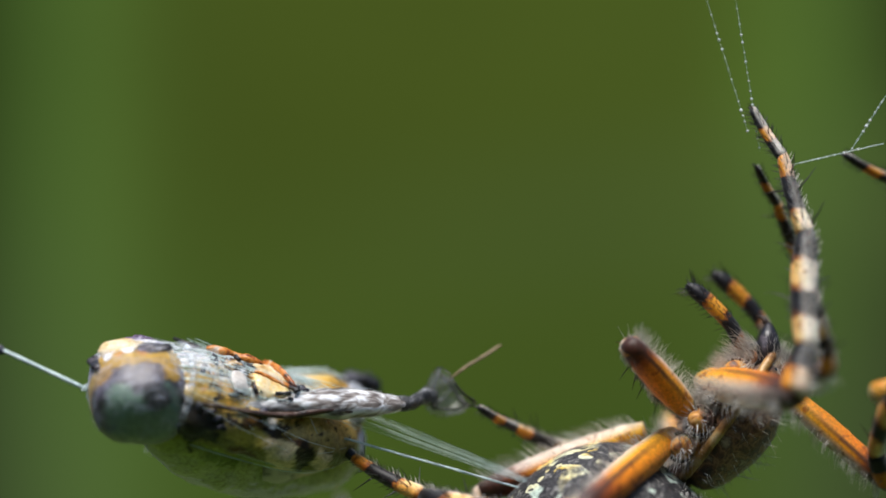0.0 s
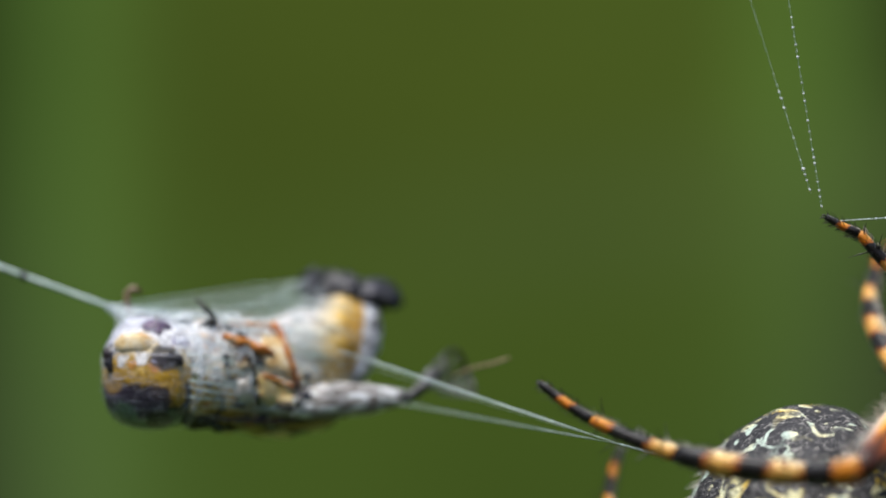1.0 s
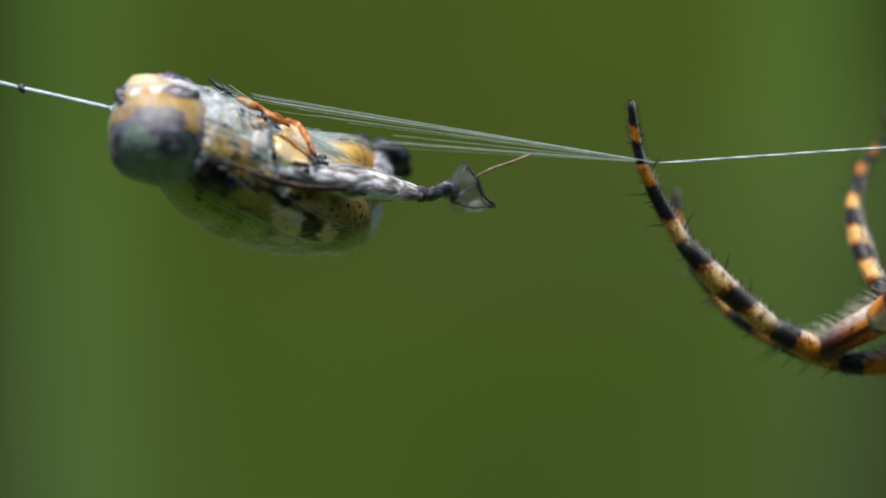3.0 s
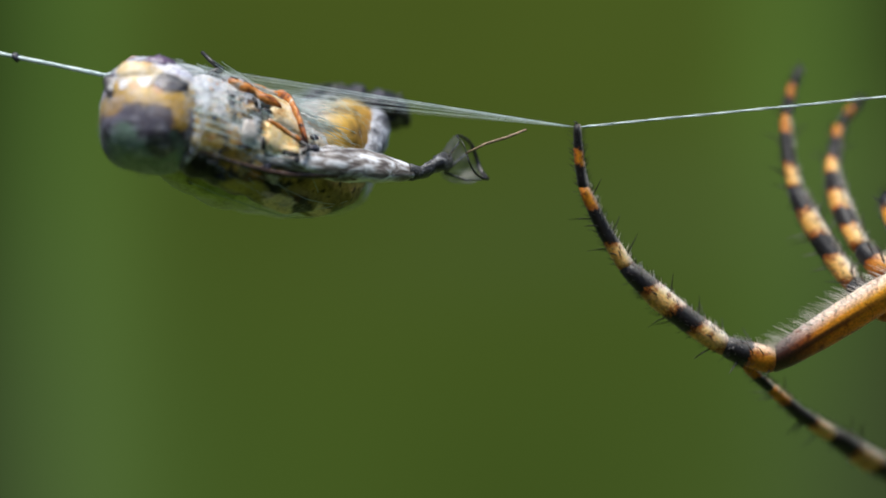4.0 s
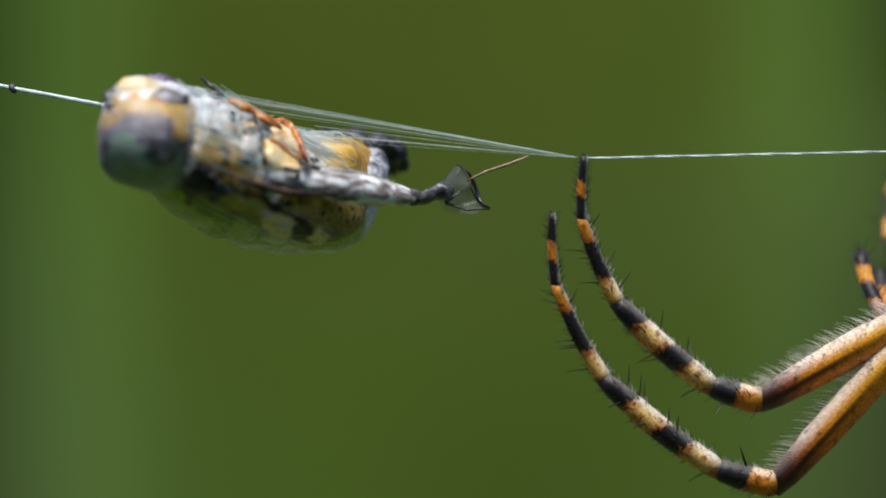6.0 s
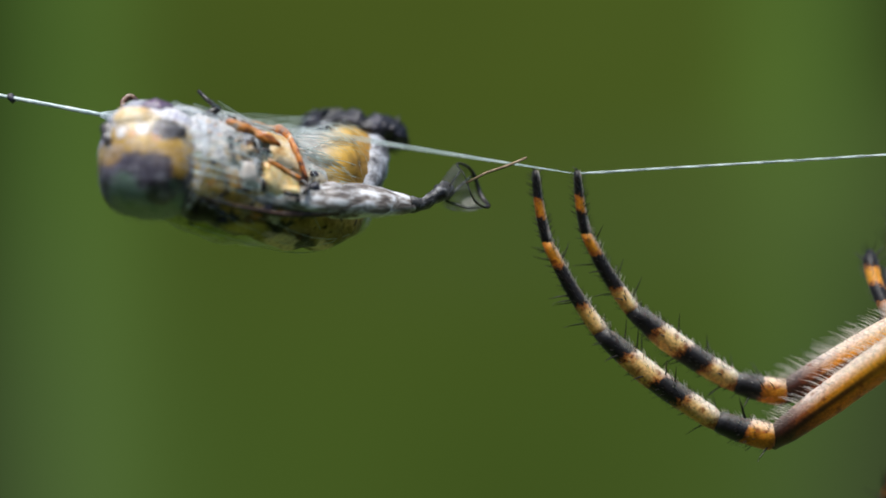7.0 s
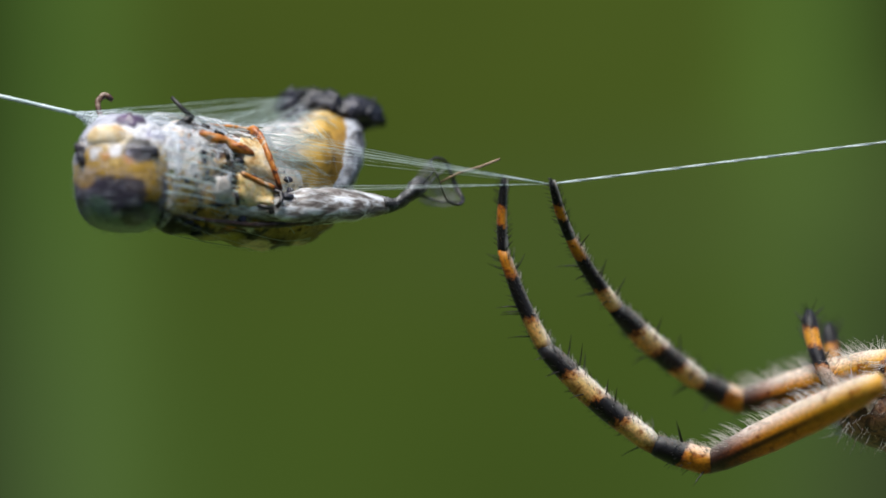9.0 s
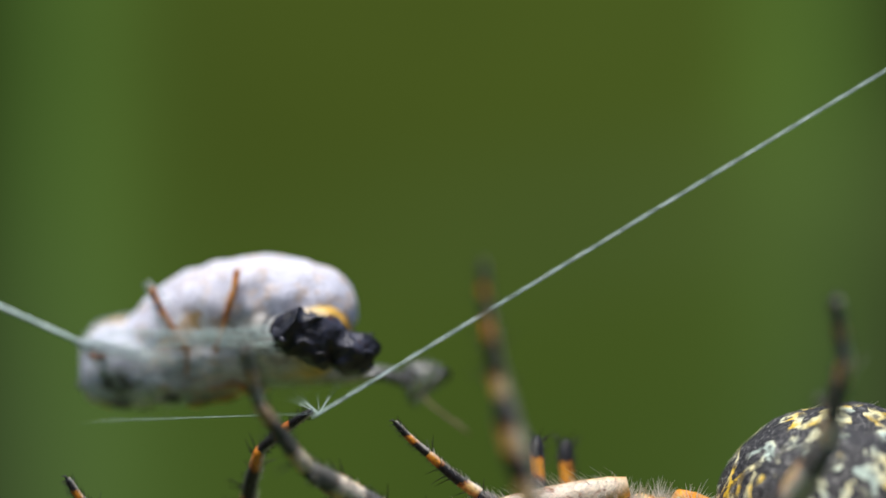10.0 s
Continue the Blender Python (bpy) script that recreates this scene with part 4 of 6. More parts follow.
    tagged(part("silk_veil", bm, M_SILK, prey, "loose silk strands"), kind="stuff")
    bm = bmesh.new()
    for k in range(34):
        f0, a0 = rng.uniform(0, 0.7), rng.uniform(0, 6.28) if k % 3 else rng.uniform(2.2, 4.4)
        run, twist = rng.uniform(0.3, 0.9), rng.uniform(-0.5, 0.5)
        pts = []
        for i in range(10):
            f, a = min(1.0, f0 + run * i / 9), a0 + twist * i / 9
            q = wrap[int(f * (len(wrap) - 1))]
            pts.append(Vector(q[:3]) + tilt @ Vector((0, math.cos(a) * (q[3] * 0.71 + 2), math.sin(a) * (q[3] + 2))))
        tube(bm, pts, rng.choice((0.25, 0.3, 0.4, 0.7)), 4, cap=False)
    tagged(part("silk_winding", bm, M_SILK, prey, "white silk strands wound round the bundle"), kind="stuff")
    return prey


# ---------------------------------------------------------------- spider
SEGS = (("tarsus", 130, (10.5, 9.5, 8.5, 7), M_TARSUS), ("metatarsus", 190, (16, 13.5, 12, 10.5), M_META), ("tibia", 260, (20, 21, 22, 17), M_TIBIA),
        ("patella", 110, (24, 24, 22, 19), M_PATELLA), ("femur", 360, (24, 31, 30, 23), M_FEMUR))


SIZES = {"A": (0.85, 1.0), "B": (0.98, 1.0), "C": (0.82, 0.94), "D": (0.68, 0.92), "E": (0.83, 1.1), "F": (0.66, 0.85), "G": (0.62, 0.75), "H": (0.50, 0.85)}


def leg_pieces(spider, size, thick):
    """The five pieces of one leg, each along its own x axis from the body outwards."""
    out = []
    for name, length, radii, mat in SEGS:
        long = length * size
        bm = bmesh.new()
        n = 14
        pts, rad = [], []
        for i in range(n + 1):
            f = i / n
            k = min(int(f * 3), 2)
            r = radii[k] + (radii[k + 1] - radii[k]) * (f * 3 - k)
            r *= thick * {0: 0.75, n: 0.78}.get(i, 1.0)
            f = {0: -0.035, n: 1.035}.get(i, f)
            pts.append((f * long, 0, (0 if name == "femur" else 0.028) * long * math.sin(math.pi * min(1, max(0, f))))), rad.append(r)
        tube(bm, pts, rad, 16, 1.0, 0.05, 20)
        ob = part(name, bm, mat, spider)
        bm = bmesh.new()
        if name != "femur":
            for i in range({"tarsus": 130, "metatarsus": 150, "tibia": 190, "patella": 70}[name]):
                f, a = rng.random(), rng.uniform(0, 6.28)
                r = rad[int(f * n)] * 0.95
                big = name in ("metatarsus", "tibia", "patella") and i % 17 == 0
                way = Vector((0.55 if big else 0.9, math.cos(a), math.sin(a)))
                hair(bm, (f * long, math.cos(a) * r, math.sin(a) * r + 0.028 * long * math.sin(math.pi * f)), way, (rng.uniform(32, 46) if big else rng.uniform(8, 17)) * thick, (1.8 if big else 0.7) * thick)
            pale = bmesh.new()
            for i in range({"tarsus": 0, "metatarsus": 60, "tibia": 130, "patella": 60}[name]):
                f, a = rng.random(), rng.uniform(-2.8, -0.3)
                r = rad[int(f * n)] * 0.95
                hair(pale, (f * long, math.cos(a) * r, math.sin(a) * r + 0.028 * long * math.sin(math.pi * f)), (0.8, math.cos(a), math.sin(a)), rng.uniform(7, 16) * thick, 0.6 * thick)
            if name != "tarsus":
                part("fine_hair", pale, M_HAIR, ob, "fine pale hairs")
            else:
                pale.free()
            if name == "tarsus":
                for s in (-1, 1):
                    tube(bm, [(long - 3, s * 3, 0), (long + 7, s * 4, 1), (long + 10, s * 4, 6)], [2.4, 1.6, 0.4], 5)
            part("bristle", bm, M_BRISTLE, ob, "black bristles")
        else:
            for i in range(270):
                f, a = rng.random(), rng.uniform(-2.5, -0.6)
                r = rad[int(f * n)] * 0.95
                hair(bm, (f * long, math.cos(a) * r, math.sin(a) * r), (0.35, math.cos(a), math.sin(a)), rng.uniform(14, 40) * thick, 0.45 * thick, 0.35)
            part("fine_hair", bm, M_HAIR, ob, "fine pale hairs")
        out.append(ob)
    return out


def garden_spider():
    spider = empty("orb_spider", "orange and black banded orb-weaving spider gripping the silk", "spider")
    # prosoma: head to +x; it hangs upside down, its back to -z and its legs to +z
    bm = bmesh.new()
    line = smooth_line([(-132, 0, -10, 26), (-110, 0, -14, 62), (-50, 0, -18, 92), (20, 0, -20, 94), (80, 0, -18, 70), (120, 0, -12, 52), (140, 0, -8, 30)], 4)
    tube(bm, [q[:3] for q in line], [q[3] for q in line], 32, 1.0, 0.07, 40)
    for v in bm.verts:
        v.co.z = v.co.z * 0.8 if v.co.z < 0 else v.co.z * 0.35
    part("carapace", bm, M_CARAPACE, spider, "dark brown head shield with silvery hairs")
    bm = bmesh.new()
    edge = [(q[0], s * (q[3] + 0.8), q[2] * 0.5 + 2) for s, way in ((1, line), (-1, line[::-1])) for q in way]
    tube(bm, edge + edge[:1], 9, 10, 1.0, 0.25, 16)
    part("rim", bm, M_RIM, spider, "tan rim of the head shield")
    bm = bmesh.new()
    blob(bm, (-8, 0, 16), (98, 56, 26), 24, 14, 0.14, 22)
    part("sternum", bm, M_STERNUM, spider, "dark brown hairy breast plate")
    for s in (-1, 1):
        bm = bmesh.new()
        tube(bm, smooth_line([(104, s * 24, 2), (134, s * 26, 8), (158, s * 24, 22), (176, s * 16, 34)], 4), [22, 23, 24, 24, 24, 23, 22, 20, 18, 15, 12, 9, 6], 16, 1, 0.08, 16)
        jaw = part("jaw", bm, M_EYE, spider, "black glossy jaw")
        bm = bmesh.new()
        tube(bm, [(172, s * 16, 34), (180, s * 10, 48), (176, s * 4, 60)], [6, 4, 1], 8)
        part("fang", bm, M_STERNUM, jaw, "brown fang")
        bm = bmesh.new()
        e, h = (10, 0) if s > 0 else (-38, 22)
        palp = smooth_line([(110, s * 34, 16, 12), (150 + e, s * 44, h + 24, 13), (170 + e, s * 48, h + 62, 13), (180 + e, s * 48, h + 106, 14), (184 + e, s * 46, h + 148, 14), (184 + e, s * 45, h + 170, 6)], 5)
        tube(bm, [q[:3] for q in palp], [q[3] for q in palp], 14)
        ob = part("palp", bm, M_PALP, spider, "banded hairy palp with a black tip")
        bm = bmesh.new()
        for i in range(170):
            f, a = rng.random(), rng.uniform(0, 6.28)
            q = palp[int(f * (len(palp) - 1))]
            hair(bm, (q[0] + 11 * math.cos(a), q[1] + 11 * math.sin(a), q[2]), (math.cos(a), math.sin(a), 0.9), rng.uniform(10, 26), 0.9)
        part("bristle", bm, M_BRISTLE, ob, "black bristles")
    for k in range(8):
        s = -1 if k % 2 else 1
        bm = bmesh.new()
        x, y, z = ((138, 14, -8), (136, 15, -26), (118, 44, -10), (112, 48, -22))[k // 2]
        blob(bm, (x, s * y, z), (9, 9, 9), 12, 8)
        part("eye", bm, M_EYE, spider, "glossy black eye")
    for k, x in enumerate((78, 34, -40, -104)):
        for s in (-1, 1):
            bm = bmesh.new()
            c, w = Vector((x * 0.78, s * 46, 12)), Vector((x / 420, s * 0.80, 0.42)).normalized()
            tube(bm, [c - w * 10, c + w * 4, c + w * 18, c + w * 32, c + w * 44, c + w * 52], [20, 25, 26, 25, 23, 18], 18, 1, 0.22, 18)
            hip = part("coxa", bm, M_COXA, spider, "orange hip joint")
            bm = bmesh.new()
            c += w * 44
            tube(bm, [c - w * 4, c + w * 4, c + w * 14, c + w * 22, c + w * 26], [18, 20, 17, 12, 5], 18, 1, 0.2, 16)
            part("trochanter", bm, M_COXA, hip)
            bm = bmesh.new()
            ring = [c + 26 * (math.cos(a) * w.orthogonal().normalized() + math.sin(a) * w.cross(w.orthogonal()).normalized()) for a in [i * math.pi / 12 for i in range(25)]]
            tube(bm, ring, 3.2, 6, 1, 0.4, 6)
            part("joint", bm, M_STERNUM, hip, "dark joint line")
            bm = bmesh.new()
            for i in range(190):
                a, f = rng.uniform(0, 6.28), rng.uniform(-40, 24)
                out = math.cos(a) * w.orthogonal().normalized() + math.sin(a) * w.cross(w.orthogonal()).normalized()
                hair(bm, c + w * f + out * (20 if f < 8 else 14), out + w * 0.6, rng.uniform(14, 38), 0.7, 0.35)
            part("fine_hair", bm, M_HAIR, hip, "fine white hairs")
    bm = bmesh.new()
    for i in range(170):
        q = line[rng.randrange(1, len(line) - 1)]
        a = rng.uniform(math.pi, 2 * math.pi)
        flat = i % 2
        root = Vector((q[0] + rng.uniform(-10, 10), math.cos(a) * q[3] * 0.99, (q[2] + math.sin(a) * q[3] * 0.99) * 0.8))
        way = Vector((-0.5, 0.35 * math.cos(a), -0.8)) if flat else Vector((0.2, math.cos(a), math.sin(a) - 0.2))
        hair(bm, root, way, rng.uniform(14, 30) if flat else rng.uniform(20, 42), 0.55 if flat else 0.7, 0.12 if flat else 0.4)
    for i in range(1100):
        x, s = rng.uniform(-60, 132), rng.choice((-1, 1))
        hair(bm, (x, s * rng.uniform(30, 70), rng.uniform(20, 44)), (0.3 + rng.uniform(-0.4, 0.5), s * 0.4, 0.9), rng.uniform(20, 52), 0.8, 0.4)
    for i in range(420):
        hair(bm, (rng.uniform(100, 140), rng.uniform(-46, 46), rng.uniform(-34, 10)), (0.8, rng.uniform(-0.5, 0.5), rng.uniform(-0.4, 0.7)), rng.uniform(18, 42), 0.8, 0.4)
    part("fine_hair", bm, M_HAIR, spider, "fine white hairs")
    # abdomen with spinnerets
    bm = bmesh.new()
    line = smooth_line([(-8, 0, 4, 66), (-44, 0, 10, 150), (-120, 0, 14, 214), (-230, 0, 14, 238), (-350, 0, 10, 206), (-440, 0, 4, 130), (-484, 0, 0, 56)], 5)
    tube(bm, [q[:3] for q in line], [q[3] for q in line], 48, 1.12, 0.05, 70)
    belly = part("abdomen", bm, M_ABDOMEN, spider, "black abdomen with pale yellow blotches")
    bm = bmesh.new()
    for i in range(2600):
        q = line[rng.randrange(1, len(line) - 1)]
        a = rng.uniform(0, 6.28)
        hair(bm, (q[0] + rng.uniform(-10, 10), math.cos(a) * q[3] * 1.1, q[2] + math.sin(a) * q[3] * 0.98), (-1.3, math.cos(a), math.sin(a)), rng.uniform(10, 28), 0.45, 0.3)
    part("fine_hair", bm, M_HAIR, belly, "short pale hairs")
    for k in range(4):
        bm = bmesh.new()
        s, d = (-1, 1)[k % 2], k // 2
        tube(bm, [(-476, s * 16, 12 - 22 * d), (-500, s * 18, 10 - 24 * d), (-520, s * 12, 8 - 20 * d)], [18, 14, 6], 10)
        part("spinneret", bm, M_STERNUM, belly, "dark spinneret")
    bm = bmesh.new()
    tube(bm, [(-100, 0, -2), (-130, 0, 2), (-160, 0, 6)], [30, 26, 34], 14)
    part("waist", bm, M_STERNUM, spider)
    return spider, belly


# ---------------------------------------------------------------- silk lines
def silk_line(length, radius, strands, label, beads=0, speck=0.0, kink=0.0):
    """A silk line along its own x axis from 0 to length: a few strands twisted together."""
    line = empty("silk_line", label, "silk line", "silk lines of the web")
    for k in range(strands):
        bm = bmesh.new()
        pts = []
        for i in range(49):
            f = i / 48
            a = 6.28 * (k / strands + f * length / 170)
            w = radius * (0.9 if strands > 1 else 0)
            pts.append((f * length, w * math.cos(a), w * math.sin(a) + kink * noise.noise((f * length / 60, k, 0))))
        tube(bm, pts, radius * rng.uniform(0.6, 1.0), 5)
        part("strand", bm, M_SILK, line)
    at = 6.0
    for k in range(beads):
        bm = bmesh.new()
        r = rng.uniform(1.1, 2.3) * (1.4 if k % 7 == 3 else 1)
        blob(bm, (at, 0, 0), (r * 1.15, r, r), 10, 7)
        at += rng.uniform(10, 22)
        part("droplet", bm, M_DROP, line, "clear glue droplet")
    if speck:
        bm = bmesh.new()
        blob(bm, (speck, 0, 0), (9, 6, 8), 10, 8, 0.5, 8)
        part("speck", bm, M_CROWN, line, "dark crumb on the silk")
    return line


prey = wrapped_prey()
spider, abdomen = garden_spider()
LEGS = {name: leg_pieces(spider, size, thick) for name, size, thick in ((n, *SIZES[n]) for n in "ABCDEFGH")}
line_left = silk_line(900, 2.3, 7, "twisted white silk line holding the prey", speck=168)
line_fan = [silk_line(long, r, 1, "fine white silk strand between prey and spider")
            for long, r in ((500, 0.5), (500, 0.35), (480, 0.3), (520, 0.25), (735, 0.4), (730, 0.35), (725, 0.35), (700, 0.3), (690, 0.25), (740, 0.25),
                             (720, 0.2), (650, 0.2), (620, 0.2), (745, 0.25), (720, 0.15), (590, 0.2), (690, 0.15), (560, 0.2))]
line_mid = silk_line(392, 1.25, 3, "taut white silk line at the spider's feet", kink=0.0)
line_right = silk_line(900, 1.35, 3, "taut white silk line leading out of the web")
line_bead = [silk_line(420, 0.35, 1, "beaded sticky web thread with glue droplets", beads=26), silk_line(420, 0.3, 1, "beaded sticky web thread with glue droplets", beads=14)]
line_web = [silk_line(170, 0.9, 1, "white radial web thread", beads=9), silk_line(330, 0.7, 1, "white radial web thread", beads=8)]


# ---------------------------------------------------------------- movement
def place(x, y, d=0.0):
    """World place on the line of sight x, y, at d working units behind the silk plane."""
    s = (D + d) / D
    return Vector(((x - 784) * s * U, d * U, H + (441 - y) * s * U))


def prey_pose(x, y, z, rx, ry, rz):
    return pose(x * U, y * U, H + z * U, rx, ry, rz)


class Track:
    """Numbers that glide through time from row to row."""

    def __init__(self):
        self.rows = []

    def at(self, t, *v):
        self.rows.append((t, np.array([q for w in v for q in (w if isinstance(w, tuple) else (w,))], float)))
        return self

    def value(self, t):
        r = self.rows
        if t <= r[0][0]:
            return r[0][1]
        for i in range(len(r) - 1):
            (t0, a), (t1, b) = r[i], r[i + 1]
            if t <= t1:
                h, f = t1 - t0, (t - t0) / (t1 - t0)
                m0 = (b - r[i - 1][1]) / (t1 - r[i - 1][0]) * h if i > 0 else b - a
                m1 = (r[i + 2][1] - a) / (r[i + 2][0] - t0) * h if i + 2 < len(r) else b - a
                lim = 1.5 * abs(b - a)
                m0, m1 = np.clip(m0, -lim, lim), np.clip(m1, -lim, lim)
                return (2 * f ** 3 - 3 * f ** 2 + 1) * a + (f ** 3 - 2 * f ** 2 + f) * m0 + (3 * f ** 2 - 2 * f ** 3) * b + (f ** 3 - f ** 2) * m1
        return r[-1][1]


TIMES = [k / 10 for k in range(101)]


def along(p, q, ref=(0, 1, 0)):
    """A pose at p with its x axis towards q and its y axis near ref."""
    x = (q - p).normalized()
    y = (Vector(ref) - x * x.dot(Vector(ref))).normalized()
    z = x.cross(y)
    return Matrix(((x.x, y.x, z.x, p.x), (x.y, y.y, z.y, p.y), (x.z, y.z, z.z, p.z), (0, 0, 0, 1)))


def aside(p, y):
    """The place at depth y on the line of sight through p."""
    eye = Vector((0, -D * U, H))
    return eye + (p - eye) * ((y - eye.y) / (p.y - eye.y))


def chain(tip, knee, lengths, side, ratio, deep, by_knee):
    """Joints from tip to knee, of given lengths, bent evenly to one side."""
    total = sum(lengths)
    flat = math.hypot(knee.x - tip.x, knee.z - tip.z)
    lack = min(math.sqrt(max(0.0, (ratio * total) ** 2 - flat ** 2)), 400 * U)
    if lack > abs(knee.y - tip.y):
        if by_knee:
            knee = aside(knee, tip.y + lack)
        else:
            tip = aside(tip, knee.y + lack * deep)
    c = knee - tip
    if c.length > 0.995 * total:
        knee = tip + c.normalized() * 0.995 * total
        c = knee - tip
    span = c.length
    ex = c.normalized()
    ez = (Vector((c.z, 0, -c.x)) * side)
    ez = (ez - ex * ez.dot(ex)).normalized()

    def walk_out(bend):
        x = z = a = 0.0
        pts = [(0.0, 0.0)]
        for k in lengths:
            x, z, a = x + k * math.cos(a), z + k * math.sin(a), a + bend
            pts.append((x, z))
        return pts

    lo, hi = 0.0, 1.9
    if span < total:
        for _ in range(40):
            mid = (lo + hi) / 2
            x, z = walk_out(mid)[-1]
            lo, hi = (mid, hi) if math.hypot(x, z) > span else (lo, mid)
    pts = walk_out(lo)
    x, z = pts[-1]
    h = math.hypot(x, z)
    out = []
    for px, pz in pts:
        f, g = (px * x + pz * z) / h, (pz * x - px * z) / h
        out.append(knee - ex * (h - f) - ez * g)
    return out


BODY = Track()
TRACKS = {name: Track() for name in "ABCDEFGH"}
HIPS = {"A": (-30, -92, -80), "B": (-92, -34, -70), "C": (70, -70, -60), "D": (30, -80, -60), "E": (0, -60, -60), "F": (-30, -40, 60), "G": (-40, -10, -70), "H": (0, -10, -50)}
START_HIPS = {"A": (-100, 40, -60), "B": (155, -45, 60), "C": (-95, 10, 20), "D": (-90, 10, 50), "E": (-35, -58, -50), "F": (60, -60, 60), "G": (90, -55, -50), "H": (-58, 2, -50)}
HOLD, ENDS, BEAD, WEB, SLOPE, BEND, ROLL = Track(), Track(), Track(), Track(), Track(), Track(), Track()
# turn of a leg about its own length: its painted pale highlight shows at the larger values
SPIN = {name: Track().at(0.0, 0).at(10.0, 0) for name in "BCFG"}
SPIN.update(A=Track().at(0.0, 35).at(1.0, 35).at(2.0, 0).at(8.6, 0).at(9.4, -12).at(9.7, -20).at(10.0, -60), D=Track().at(0.0, 0).at(5.0, 0).at(8.5, -48).at(9.5, -48).at(9.8, -30).at(10.0, -10),
            E=Track().at(0.0, -50).at(9.0, -60).at(10.0, -85), H=Track().at(0.0, 30).at(1.0, 30).at(3.0, 0).at(10.0, 0))


def keys_of_body():
    """Line of sight and depth of the spider's head part, its pitch and its turn."""
    b = BODY.at
    b(0.0, 1285, 735, 40, 54, 0), b(0.2, 1325, 735, 40, 54, 0), b(0.3, 1360, 745, 40, 58, 0), b(0.4, 1470, 765, 40, 62, 0), b(0.5, 1405, 672, 30, 62, 0), b(0.7, 1440, 636, 20, 47, 0)
    b(0.8, 1505, 670, 20, 45, 0), b(0.9, 1520, 690, 20, 44, 0), b(1.0, 1700, 725, 60, 36, 0), b(1.2, 1830, 900, 60, 6, 0), b(1.5, 1950, 880, 40, -4, 0), b(2.0, 2075, 860, 20, 0, 15)
    b(2.3, 2080, 620, 20, 0, 60), b(2.6, 1990, 560, 20, 0, 125), b(2.9, 1890, 530, 20, 0, 180), b(3.2, 1750, 500, 30, 0, 180), b(3.7, 1755, 500, 30, 0, 180), b(4.3, 1790, 505, 20, 0, 180), b(4.5, 1800, 515, 20, 0, 180)
    b(5.0, 1790, 550, 20, 0, 180), b(5.2, 1770, 560, 20, 0, 180), b(5.8, 1740, 590, 20, 0, 180), b(6.3, 1708, 630, 20, 0, 180), b(6.5, 1735, 630, 20, 0, 180), b(7.0, 1740, 610, 20, 0, 180)
    b(7.3, 1690, 550, 20, 0, 180), b(7.5, 1640, 530, 20, 0, 180), b(7.8, 1530, 645, 20, 0, 180), b(8.0, 1650, 615, 20, 0, 180), b(8.5, 1675, 645, 20, 0, 180), b(8.8, 1655, 680, 20, 0, 180)
    b(9.0, 1630, 720, 20, 0, 180), b(9.3, 1480, 715, -40, -2, 166), b(9.4, 1440, 745, -70, -2, 158), b(9.5, 1390, 762, -100, -4, 150), b(9.6, 1245, 860, -150, -8, 150), b(9.7, 1155, 925, -180, -12, 152), b(9.8, 1085, 955, -190, -10, 154), b(9.9, 1050, 930, -90, -4, 166), b(10.0, 1135, 955, 40, 2, 174)
    w = BEND.at
    w(0.0, -6), w(0.3, -16), w(0.5, -40), w(0.7, -36), w(1.0, -14), w(1.5, 0), w(2.0, 0), w(9.3, 0), w(9.5, -4), w(9.7, -14), w(9.9, -8), w(10.0, 0)
    r = ROLL.at
    r(0.0, -6), r(0.5, -8), r(1.0, -20), r(2.0, -38), r(9.0, -30), r(9.5, -20), r(10.0, -20)

